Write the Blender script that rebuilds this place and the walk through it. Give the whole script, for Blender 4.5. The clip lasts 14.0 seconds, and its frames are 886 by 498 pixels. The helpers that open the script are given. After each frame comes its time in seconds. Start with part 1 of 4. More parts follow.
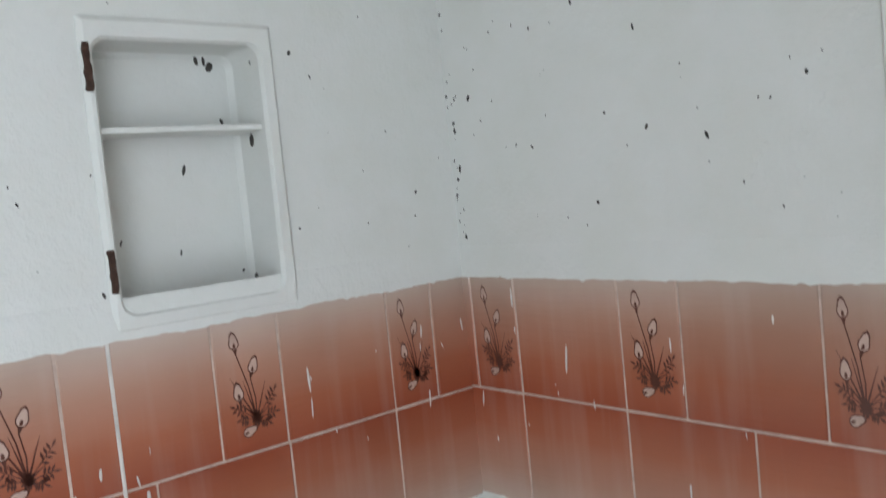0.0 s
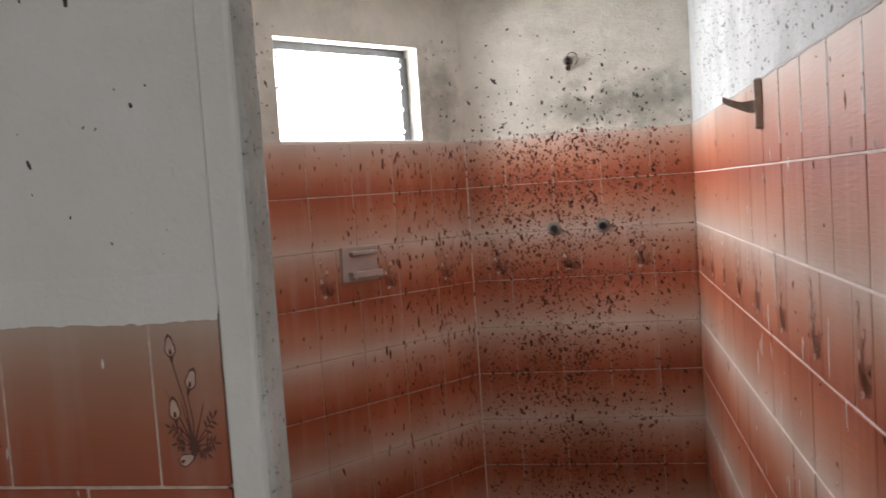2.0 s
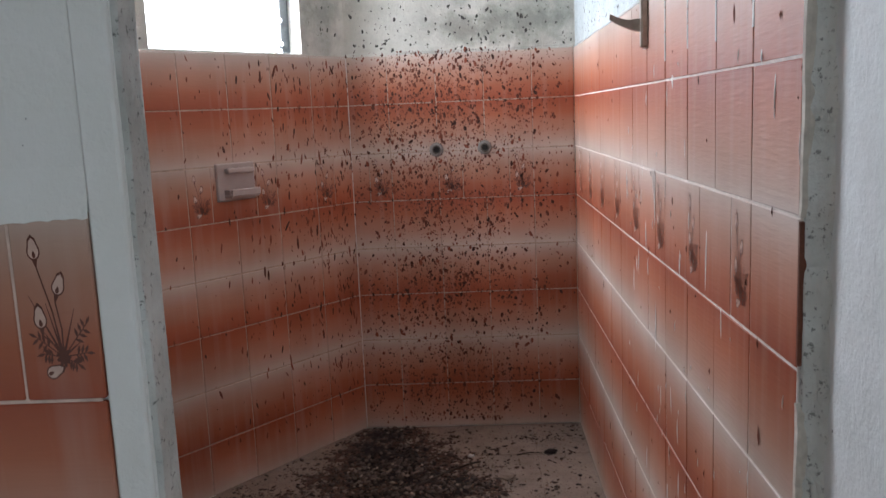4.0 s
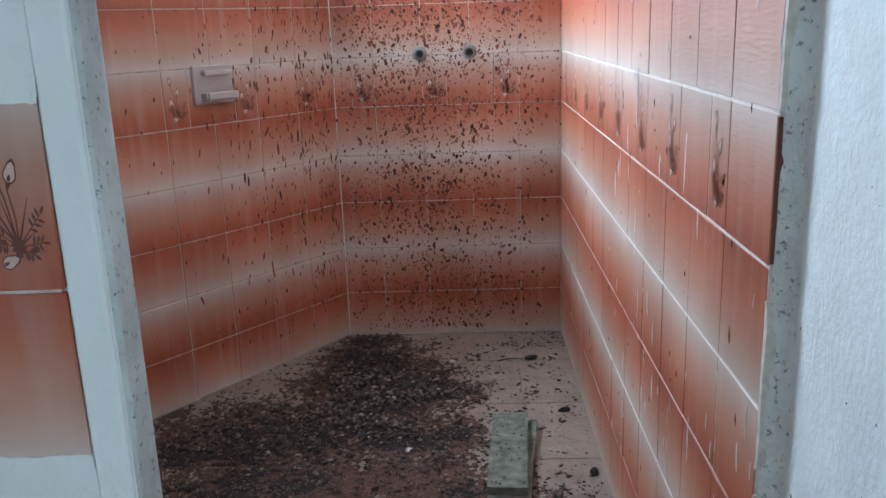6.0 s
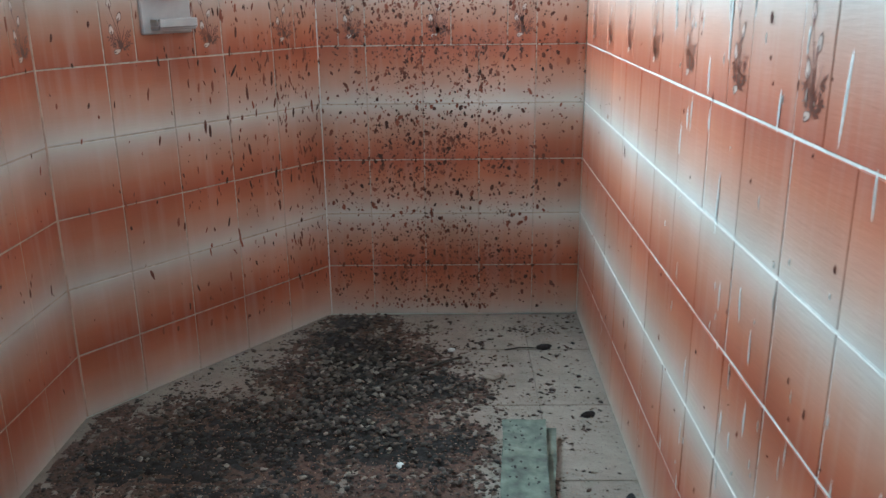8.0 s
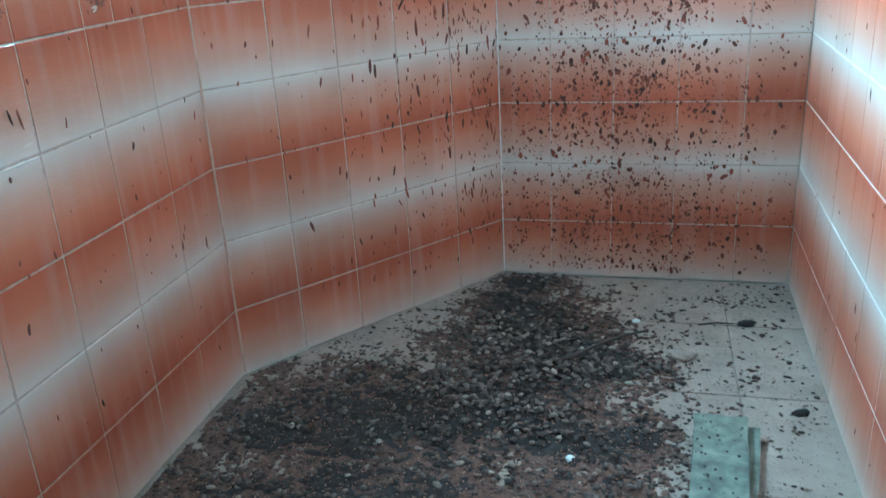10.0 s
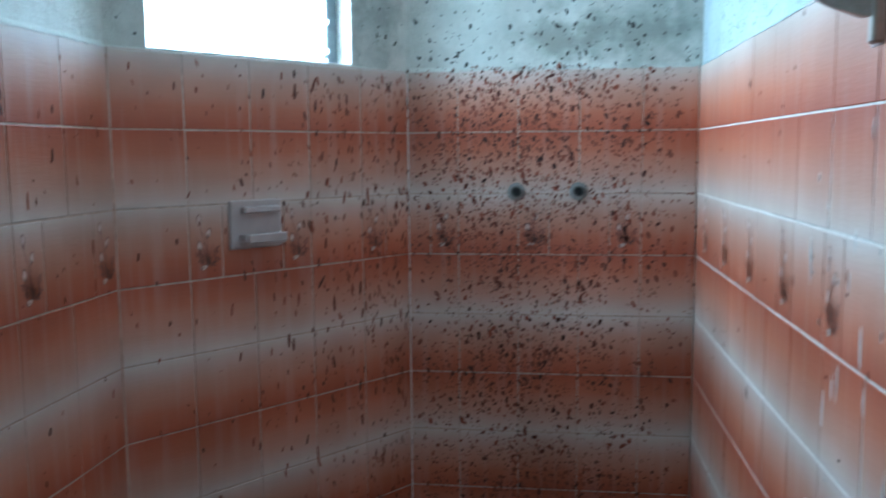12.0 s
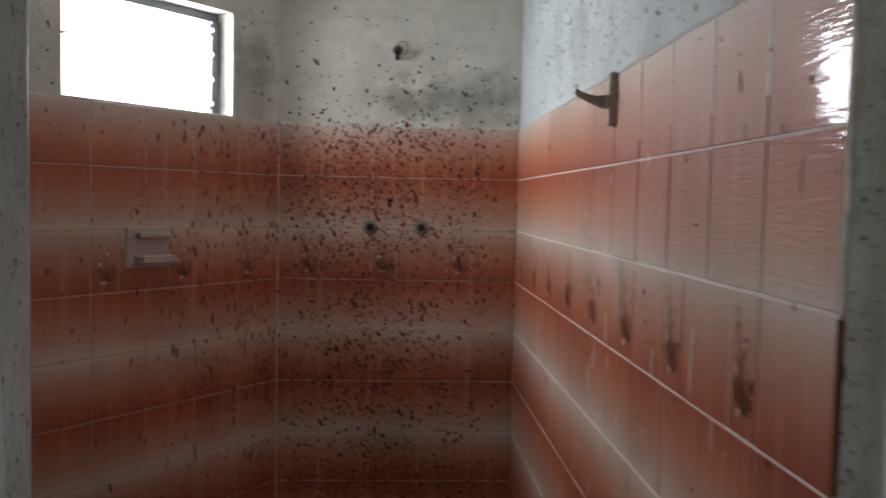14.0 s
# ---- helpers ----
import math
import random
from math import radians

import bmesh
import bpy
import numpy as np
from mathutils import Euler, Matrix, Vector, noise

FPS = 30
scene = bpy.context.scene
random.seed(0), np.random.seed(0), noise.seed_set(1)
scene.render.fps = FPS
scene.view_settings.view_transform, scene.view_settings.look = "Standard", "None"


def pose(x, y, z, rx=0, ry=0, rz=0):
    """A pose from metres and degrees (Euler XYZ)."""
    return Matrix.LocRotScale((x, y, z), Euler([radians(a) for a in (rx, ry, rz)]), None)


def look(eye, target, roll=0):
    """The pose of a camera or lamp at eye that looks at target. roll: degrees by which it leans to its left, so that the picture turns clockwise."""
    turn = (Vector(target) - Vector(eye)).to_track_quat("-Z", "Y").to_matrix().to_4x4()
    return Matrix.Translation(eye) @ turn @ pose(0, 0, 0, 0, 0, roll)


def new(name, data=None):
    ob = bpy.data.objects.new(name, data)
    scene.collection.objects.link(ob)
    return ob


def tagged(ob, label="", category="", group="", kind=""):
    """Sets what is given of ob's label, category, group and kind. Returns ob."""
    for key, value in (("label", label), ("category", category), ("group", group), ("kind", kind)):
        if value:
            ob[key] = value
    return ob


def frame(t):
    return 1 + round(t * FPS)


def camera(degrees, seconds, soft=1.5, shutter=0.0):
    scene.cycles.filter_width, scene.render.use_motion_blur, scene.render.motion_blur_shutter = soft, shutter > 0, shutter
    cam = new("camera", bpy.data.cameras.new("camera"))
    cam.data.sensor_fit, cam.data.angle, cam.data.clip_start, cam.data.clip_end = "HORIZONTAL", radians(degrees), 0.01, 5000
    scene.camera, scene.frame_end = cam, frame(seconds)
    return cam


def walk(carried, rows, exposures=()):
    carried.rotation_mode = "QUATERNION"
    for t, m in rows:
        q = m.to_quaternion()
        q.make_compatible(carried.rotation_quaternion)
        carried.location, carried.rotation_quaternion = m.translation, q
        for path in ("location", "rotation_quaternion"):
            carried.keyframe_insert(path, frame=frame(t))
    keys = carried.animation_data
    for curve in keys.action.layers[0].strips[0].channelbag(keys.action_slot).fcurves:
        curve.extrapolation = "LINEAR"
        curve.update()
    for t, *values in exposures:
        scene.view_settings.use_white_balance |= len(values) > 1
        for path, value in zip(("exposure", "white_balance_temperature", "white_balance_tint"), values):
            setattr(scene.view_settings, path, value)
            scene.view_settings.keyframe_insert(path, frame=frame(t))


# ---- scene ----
cam = camera(55.4, 14.0, soft=1.5, shutter=0.4)
ROWS = [
    (0, (-0.422, -3.64, 1.397), (-1.947, -2.352, 1.264), -5.7),
    (0.5, (-0.418, -3.631, 1.427), (-1.943, -2.338, 1.429), -5.5),
    (1, (-0.407, -3.652, 1.388), (-1.588, -2.038, 1.411), -5.9),
    (1.5, (-0.377, -3.586, 1.382), (-1.019, -1.693, 1.305), -4.6),
    (2, (-0.377, -3.552, 1.371), (-0.749, -1.591, 1.242), -3.9),
    (2.5, (-0.376, -3.559, 1.37), (-0.644, -1.582, 1.234), -3.6),
    (3, (-0.386, -3.549, 1.357), (-0.55, -1.562, 1.201), -3.3),
    (3.5, (-0.39, -3.529, 1.347), (-0.495, -1.546, 1.111), -2.4),
    (4, (-0.406, -3.518, 1.338), (-0.494, -1.545, 1.024), -2.5),
    (6.5, (-0.382, -3.486, 1.286), (-0.427, -1.562, 0.741), -1.5),
    (7, (-0.419, -3.349, 1.251), (-0.434, -1.433, 0.68), -0.9),
    (7.5, (-0.453, -3.115, 1.226), (-0.462, -1.206, 0.63), -0.5),
    (8, (-0.448, -2.987, 1.189), (-0.483, -1.079, 0.591), -0.7),
    (8.5, (-0.428, -2.801, 1.154), (-0.67, -0.932, 0.482), -2.7),
    (9, (-0.424, -2.687, 1.116), (-0.868, -0.905, 0.325), -4.4),
    (11.5, (-0.498, -2.696, 1.281), (-0.963, -0.787, 0.904), -1.3),
    (12, (-0.459, -2.764, 1.325), (-0.713, -0.793, 1.098), -0.5),
    (12.5, (-0.458, -2.889, 1.321), (-0.546, -0.894, 1.208), -0.3),
    (13, (-0.477, -3.021, 1.314), (-0.554, -1.025, 1.235), -0.3),
    (13.5, (-0.487, -3.139, 1.311), (-0.564, -1.142, 1.228), 0.4),
    (14, (-0.468, -3.302, 1.301), (-0.358, -1.308, 1.189), 1.2),
]
EXPOSURES = [
    (0, 0.1, 6500, 15), (0.6, 0.05, 6500, 20), (1.0, -0.55, 7300, 28), (1.5, -0.85, 7300, 24), (2.5, -0.8, 7200, 22), (4, -0.75, 6300, 16), (6.5, 0.05, 5250, 1),
    (8, 0.2, 4800, -16), (9, 0.8, 4250, -26), (11.4, 0.6, 3950, -25), (12, -0.8, 4550, -10), (12.5, -1.55, 5900, 9), (13.5, -1.68, 6500, 14), (14, -1.7, 6800, 15)]
walk(cam, [(t, look(e, g, r)) for t, e, g, r in ROWS], EXPOSURES)

# ---- light ----
SHOWER_CEILING = 2.18
BACK_LEFT = Vector((-0.928, 0.0))      # foot of the edge between back wall and slanted wall
LEFT_EDGE = Vector((-1.531, -0.802))   # foot of the edge between slanted wall and left wall
SLANT = (BACK_LEFT - LEFT_EDGE).normalized()
SLANT_IN = Vector((SLANT.y, -SLANT.x))
SLANT_LEN = (BACK_LEFT - LEFT_EDGE).length
WIN_A, WIN_B, WIN_Z0, WIN_Z1 = 0.110, 0.775, 1.592, 1.965  # window along the slanted wall, from its left edge

world = bpy.data.worlds.new("sky")
scene.world = world
world.use_nodes = True
sky = world.node_tree.nodes.new("ShaderNodeTexSky")
sky.sky_type, sky.sun_disc, sky.sun_elevation, sky.sun_rotation = "NISHITA", False, radians(55), radians(200)
world.node_tree.links.new(sky.outputs[0], world.node_tree.nodes["Background"].inputs[0])
world.node_tree.nodes["Background"].inputs[1].default_value = 0.12


def area_lamp(name, eye, target, w, h, power, colour):
    data = bpy.data.lights.new(name, "AREA")
    data.shape, data.size, data.size_y, data.energy, data.color = "RECTANGLE", w, h, power, colour
    ob = new(name, data)
    ob.matrix_world = look(eye, target)
    return ob


win_mid = LEFT_EDGE + SLANT * ((WIN_A + WIN_B) / 2)
win_z = (WIN_Z0 + WIN_Z1) / 2
out = win_mid - SLANT_IN * 0.17
aim = out + SLANT_IN
area_lamp("window_daylight", (out.x, out.y, win_z), (aim.x, aim.y, win_z - 0.40), WIN_B - WIN_A - 0.04, 0.34, 84.0, (0.82, 0.92, 1.0))
# lamp in an assumed, unseen doorway, placed to light both white walls evenly
area_lamp("unseen_doorway_fill", (0.21, -4.35, 1.05), (-2, -4.35, 1.05), 0.8, 2.0, 24.0, (0.81, 0.93, 1.0))


# ---- materials ----
def material(name):
    m = bpy.data.materials.new(name)
    m.use_nodes = True
    return m, m.node_tree.nodes, m.node_tree.links, m.node_tree.nodes["Principled BSDF"]


def ramp(nodes, stops):
    r = nodes.new("ShaderNodeValToRGB")
    while len(r.color_ramp.elements) < len(stops):
        r.color_ramp.elements.new(0.5)
    for e, (p, c) in zip(r.color_ramp.elements, stops):
        e.position, e.color = p, (*c, 1) if len(c) == 3 else c
    return r


def noise_node(nodes, links, scale, detail=4.0, stretch=(1, 1, 1), space="Object", rough=0.55):
    co, mp, n = nodes.new("ShaderNodeTexCoord"), nodes.new("ShaderNodeMapping"), nodes.new("ShaderNodeTexNoise")
    mp.inputs["Scale"].default_value = stretch
    links.new(co.outputs[space], mp.inputs[0])
    links.new(mp.outputs[0], n.inputs["Vector"])
    n.inputs["Scale"].default_value, n.inputs["Detail"].default_value, n.inputs["Roughness"].default_value = scale, detail, rough
    return n


def mix(nodes, links, fac, a, b, mode="MIX"):
    x = nodes.new("ShaderNodeMix")
    x.data_type, x.blend_type = "RGBA", mode
    for i, v in ((0, fac), (6, a), (7, b)):
        if hasattr(v, "links"):
            links.new(v, x.inputs[i])
        else:
            x.inputs[i].default_value = v if i == 0 else (*v, 1)
    return x.outputs[2]


def bump(nodes, links, bsdf, height, strength, distance):
    b = nodes.new("ShaderNodeBump")
    b.inputs["Strength"].default_value, b.inputs["Distance"].default_value = strength, distance
    links.new(height, b.inputs["Height"])
    links.new(b.outputs[0], bsdf.inputs["Normal"])
    return b


def plain(name, colour, roughness=0.7, metal=0.0, var=0.25, scale=40.0, bumpy=0.3, distance=0.002):
    m, n, l, p = material(name)
    t = noise_node(n, l, scale)
    dark = tuple(c * (1 - var) for c in colour)
    r = ramp(n, [(0.3, dark), (0.7, colour)])
    l.new(t.outputs[0], r.inputs[0])
    l.new(r.outputs[0], p.inputs["Base Color"])
    p.inputs["Roughness"].default_value, p.inputs["Metallic"].default_value = roughness, metal
    if bumpy:
        bump(n, l, p, t.outputs[0], bumpy, distance)
    return m


def tile_material():
    """Glazed tile, brick red at one end fading to pale pink at the other, along its own height."""
    m, n, l, p = material("glazed_tile")
    co, sep = n.new("ShaderNodeTexCoord"), n.new("ShaderNodeSeparateXYZ")
    l.new(co.outputs["Object"], sep.inputs[0])
    at = n.new("ShaderNodeMapRange")
    at.inputs[1].default_value, at.inputs[2].default_value = -0.1, 0.1
    l.new(sep.outputs[2], at.inputs[0])
    r = ramp(n, [(0.0, (0.37, 0.085, 0.038)), (0.30, (0.45, 0.145, 0.075)), (0.64, (0.52, 0.275, 0.195)), (0.86, (0.575, 0.41, 0.335)), (1.0, (0.63, 0.525, 0.465))])
    l.new(at.outputs[0], r.inputs[0])
    grime = noise_node(n, l, 9.0, 5.0, (3.0, 3.0, 0.8), "Generated")
    g = ramp(n, [(0.35, (0.78, 0.74, 0.72)), (0.65, (1.0, 1.0, 1.0))])
    world_n = n.new("ShaderNodeTexNoise")
    geo = n.new("ShaderNodeNewGeometry")
    l.new(geo.outputs["Position"], world_n.inputs["Vector"])
    world_n.inputs["Scale"].default_value, world_n.inputs["Detail"].default_value = 2.3, 6.0
    l.new(world_n.outputs[0], g.inputs[0])
    c = mix(n, l, 1.0, r.outputs[0], g.outputs[0], "MULTIPLY")
    info = n.new("ShaderNodeObjectInfo")
    rr = ramp(n, [(0.0, (0.92, 0.90, 0.88)), (1.0, (1.0, 1.0, 1.0))])
    l.new(info.outputs["Random"], rr.inputs[0])
    c = mix(n, l, 1.0, c, rr.outputs[0], "MULTIPLY")
    # chalky film in soft vertical runs
    film = n.new("ShaderNodeTexNoise")
    fm = n.new("ShaderNodeMapping")
    fm.inputs["Scale"].default_value = (30, 30, 2.2)
    l.new(geo.outputs["Position"], fm.inputs[0])
    l.new(fm.outputs[0], film.inputs["Vector"])
    film.inputs["Scale"].default_value, film.inputs["Detail"].default_value = 1.0, 3.0
    fr = ramp(n, [(0.50, (0.0, 0.0, 0.0)), (0.9, (0.20, 0.20, 0.20))])
    l.new(film.outputs[0], fr.inputs[0])
    c = mix(n, l, fr.outputs[0], c, (0.60, 0.50, 0.45))
    l.new(c, p.inputs["Base Color"])
    rough = n.new("ShaderNodeMapRange")
    rough.inputs[3].default_value, rough.inputs[4].default_value = 0.45, 0.65
    p.inputs["Specular IOR Level"].default_value = 0.25
    l.new(world_n.outputs[0], rough.inputs[0])
    l.new(rough.outputs[0], p.inputs["Roughness"])
    ripple = n.new("ShaderNodeTexNoise")
    rm = n.new("ShaderNodeMapping")
    rm.inputs["Scale"].default_value = (18, 18, 150)
    l.new(geo.outputs["Position"], rm.inputs[0])
    l.new(rm.outputs[0], ripple.inputs["Vector"])
    ripple.inputs["Scale"].default_value, ripple.inputs["Detail"].default_value = 1.0, 2.0
    wave = bump(n, l, p, ripple.outputs[0], 0.45, 0.0013)
    p.inputs["Coat Weight"].default_value, p.inputs["Coat Roughness"].default_value = 0.42, 0.06
    l.new(wave.outputs[0], p.inputs["Coat Normal"])
    return m


def plaster(name, base, stain, amount, grain=0.5, patches=(), speck=0.66, cloud=0.90, trowel=0.12):
    m, n, l, p = material(name)
    geo = n.new("ShaderNodeNewGeometry")

    def tex(scale, detail, rough=0.6):
        t = n.new("ShaderNodeTexNoise")
        l.new(geo.outputs["Position"], t.inputs["Vector"])
        t.inputs["Scale"].default_value, t.inputs["Detail"].default_value, t.inputs["Roughness"].default_value = scale, detail, rough
        return t
    big, mid, fine = tex(2.4, 7.0, 0.7), tex(11.0, 5.0), tex(95.0, 4.0, 0.7)
    r1 = ramp(n, [(0.62 - amount * 0.22, (0, 0, 0)), (0.80, (amount, amount, amount))])
    l.new(big.outputs[0], r1.inputs[0])
    c = mix(n, l, r1.outputs[0], base, stain)
    r2 = ramp(n, [(0.35, (cloud, cloud, cloud * 0.98)), (0.65, (1, 1, 1))])
    l.new(mid.outputs[0], r2.inputs[0])
    c = mix(n, l, 1.0, c, r2.outputs[0], "MULTIPLY")
    r3 = ramp(n, [(speck, (0, 0, 0)), (speck + 0.06, (amount, amount, amount))])
    l.new(fine.outputs[0], r3.inputs[0])
    c = mix(n, l, r3.outputs[0], c, tuple(v * 0.35 for v in stain))
    for at, radii, colour in patches:
        mp = n.new("ShaderNodeMapping")
        mp.vector_type = "TEXTURE"
        mp.inputs["Location"].default_value, mp.inputs["Scale"].default_value = at, radii
        l.new(geo.outputs["Position"], mp.inputs[0])
        far = n.new("ShaderNodeVectorMath")
        far.operation = "LENGTH"
        l.new(mp.outputs[0], far.inputs[0])
        edge = n.new("ShaderNodeMath")
        edge.operation = "MULTIPLY_ADD"
        edge.inputs[1].default_value = 2.6
        l.new(mid.outputs[0], edge.inputs[0])
        l.new(far.outputs["Value"], edge.inputs[2])
        r = ramp(n, [(0.0, (0.75, 0.75, 0.75)), (1.0, (0, 0, 0))])
        part_of = n.new("ShaderNodeMapRange")
        part_of.inputs[1].default_value, part_of.inputs[2].default_value = 1.5, 2.5
        l.new(edge.outputs[0], part_of.inputs[0])
        l.new(part_of.outputs[0], r.inputs[0])
        c = mix(n, l, r.outputs[0], c, colour)
    l.new(c, p.inputs["Base Color"])
    p.inputs["Roughness"].default_value = 0.75
    add = n.new("ShaderNodeMath")
    add.operation = "MULTIPLY_ADD"
    add.inputs[1].default_value = 2.5
    l.new(mid.outputs[0], add.inputs[0])
    l.new(fine.outputs[0], add.inputs[2])
    # low ridges left by the trowel
    sweep = n.new("ShaderNodeTexNoise")
    stretch = n.new("ShaderNodeMapping")
    stretch.inputs["Scale"].default_value = (26, 26, 12)
    stretch.inputs["Rotation"].default_value = (0.5, 0.3, 0.2)
    l.new(geo.outputs["Position"], stretch.inputs[0])
    l.new(stretch.outputs[0], sweep.inputs["Vector"])
    sweep.inputs["Scale"].default_value, sweep.inputs["Detail"].default_value, sweep.inputs["Distortion"].default_value = 1.0, 2.0, 0.6
    ridge = ramp(n, [(0.52, (0, 0, 0)), (0.60, (1, 1, 1)), (0.68, (0.2, 0.2, 0.2))])
    l.new(sweep.outputs[0], ridge.inputs[0])
    both = n.new("ShaderNodeMath")
    both.operation = "MULTIPLY_ADD"
    both.inputs[1].default_value = trowel
    l.new(ridge.outputs[0], both.inputs[0])
    l.new(add.outputs[0], both.inputs[2])
    bump(n, l, p, both.outputs[0], grain, 0.004)
    return m


TILE = tile_material()
GROUT_WHITE = plain("white_grout", (0.74, 0.65, 0.59), 0.85, var=0.3, scale=50)
GROUT_PINK = plain("pinkish_grout", (0.66, 0.50, 0.42), 0.85, var=0.35, scale=50)
CORNER = plain("pinkish_filler", (0.46, 0.27, 0.195), 0.6, var=0.35, scale=30)
GROUT = plain("cream_grout", (0.52, 0.37, 0.29), 0.85, var=0.45, scale=60)
PAINT = plaster("white_painted_plaster", (0.74, 0.745, 0.72), (0.50, 0.49, 0.45), 0.25, 0.38, cloud=0.965, speck=0.72)
DAMP = plaster("mouldy_plaster", (0.62, 0.595, 0.53), (0.22, 0.22, 0.185), 0.62, 0.9, [((-0.20, 0.0, 1.70), (0.24, 0.1, 0.12), (0.19, 0.20, 0.165)), ((-0.45, 0.0, 1.68), (0.12, 0.1, 0.10), (0.24, 0.23, 0.19)), ((-1.02, -0.12, 1.75), (0.13, 0.13, 0.22), (0.25, 0.25, 0.22))])
WORN = plaster("worn_speckled_render", (0.50, 0.54, 0.54), (0.22, 0.24, 0.23), 0.75, 0.9, speck=0.60)
ROUGH = plaster("rough_render", (0.72, 0.74, 0.74), (0.42, 0.45, 0.44), 0.45, 0.4, speck=0.71, trowel=0.2)
CRUMB = plaster("crumbling_render", (0.74, 0.75, 0.72), (0.22, 0.22, 0.20), 0.7, 1.0, speck=0.58, trowel=0.6)
RAW = plaster("bare_grey_render", (0.60, 0.61, 0.58), (0.20, 0.20, 0.18), 0.8, 1.0, speck=0.60, cloud=0.78, trowel=0.6)
CEMENT = plaster("worn_floor_cement", (0.30, 0.22, 0.172), (0.125, 0.078, 0.056), 0.8, 0.9, speck=0.61, cloud=0.78)
SPOT = plain("dark_spots", (0.05, 0.045, 0.04), 0.8, bumpy=0)
CHALK = plain("white_paint_drips", (0.76, 0.71, 0.67), 0.4, bumpy=0)
# near-white colour stands in for window glints on the right wall's tile edges
EDGE_GLINT = plain("white_edge_glint", (0.82, 0.81, 0.79), 0.15, bumpy=0)
RUST = plain("rusted_iron", (0.07, 0.032, 0.02), 0.85, var=0.5, scale=120)
PRINT_DARK = plain("brown_print", (0.12, 0.034, 0.020), 0.3, bumpy=0)
PRINT_PALE = plain("pale_print", (0.58, 0.40, 0.33), 0.3, bumpy=0)
CERAMIC = plain("dusty_pink_ceramic", (0.45, 0.365, 0.335), 0.35, var=0.2, scale=14, bumpy=0.1)
METAL = plain("weathered_aluminium", (0.42, 0.43, 0.43), 0.4, 0.9, scale=50, bumpy=0.1)
DARKMETAL = plain("dull_dark_aluminium", (0.16, 0.17, 0.18), 0.5, 0.8, bumpy=0.1)
WOOD = plain("brown_chrome_patina", (0.38, 0.32, 0.28), 0.3, 0.8, scale=70, bumpy=0.2)
PIPE = plain("grimy_pipe_end", (0.10, 0.09, 0.08), 0.7, 0.3, scale=60, bumpy=0.3)
BORE_SHADE = plain("painted_bore_shade", (0.012, 0.012, 0.012), 0.6, bumpy=0)
CREAM = plain("cream_mortar", (0.70, 0.64, 0.56), 0.85, var=0.3, scale=60, bumpy=0.5)
MORTAR = plain("grey_mortar", (0.27, 0.25, 0.23), 0.9, scale=90, bumpy=0.6)
BED = plain("red_tile_biscuit", (0.17, 0.06, 0.035), 0.9, scale=90, bumpy=0.5)
BLOCK = plain("mossy_pale_concrete", (0.215, 0.215, 0.165), 0.9, var=0.7, scale=22, bumpy=0.8, distance=0.004)
GUANO = plain("dark_guano", (0.040, 0.026, 0.021), 0.95, var=0.6, scale=70, bumpy=1.0, distance=0.006)
GRIT = plain("red_brown_grit", (0.14, 0.070, 0.048), 0.95, var=0.6, scale=110, bumpy=1.0, distance=0.004)
TWIG = plain("dead_twig", (0.06, 0.04, 0.03), 0.9)


def varied(name, stops, roughness=0.85):
    m, n, l, p = material(name)
    geo = n.new("ShaderNodeNewGeometry")
    r = ramp(n, stops)
    l.new(geo.outputs["Random Per Island"], r.inputs[0])
    l.new(r.outputs[0], p.inputs["Base Color"])
    p.inputs["Roughness"].default_value = roughness
    return m


DROP = varied("dried_droppings", [(0.0, (0.036, 0.013, 0.008)), (0.35, (0.10, 0.028, 0.015)), (1.0, (0.24, 0.065, 0.033))], 0.9)
SEED = varied("dry_seeds", [(0.0, (0.045, 0.030, 0.025)), (0.6, (0.11, 0.078, 0.062)), (0.92, (0.19, 0.14, 0.11)), (1.0, (0.36, 0.28, 0.22))])
FLAKE = varied("dark_flakes", [(0.0, (0.03, 0.02, 0.015)), (0.8, (0.09, 0.05, 0.035)), (1.0, (0.2, 0.13, 0.09))])
GRAIN = varied("mixed_grit", [(0.0, (0.06, 0.03, 0.02)), (0.6, (0.20, 0.09, 0.055)), (1.0, (0.42, 0.25, 0.17))])


m_sky, n_sky, l_sky, p_sky = material("white_sky")
glow = n_sky.new("ShaderNodeEmission")
glow.inputs[0].default_value, glow.inputs[1].default_value = (0.93, 0.97, 1.0, 1), 16.0
l_sky.new(glow.outputs[0], n_sky["Material Output"].inputs[0])


# ---- builders ----
def part(name, bm, mat, parent=None, label="", m=None, smooth=False):
    me = bpy.data.meshes.new(name)
    bm.normal_update()
    bm.to_mesh(me)
    bm.free()
    me.materials.append(mat)
    if smooth:
        for f in me.polygons:
            f.use_smooth = True
    ob = new(name, me)
    if parent:
        ob.parent = parent
    if m is not None:
        ob.matrix_basis = m
    if label:
        ob["label"] = label
    return ob


def add_box(bm, x0, x1, y0, y1, z0, z1, bevel=0.0):
    vs = [bm.verts.new(v) for v in ((x0, y0, z0), (x1, y0, z0), (x1, y1, z0), (x0, y1, z0), (x0, y0, z1), (x1, y0, z1), (x1, y1, z1), (x0, y1, z1))]
    fs = [bm.faces.new([vs[i] for i in f]) for f in ((0, 3, 2, 1), (4, 5, 6, 7), (0, 1, 5, 4), (1, 2, 6, 5), (2, 3, 7, 6), (3, 0, 4, 7))]
    if bevel:
        es = list({e for f in fs for e in f.edges})
        bmesh.ops.bevel(bm, geom=es, offset=bevel, segments=1, affect="EDGES")
    return bm


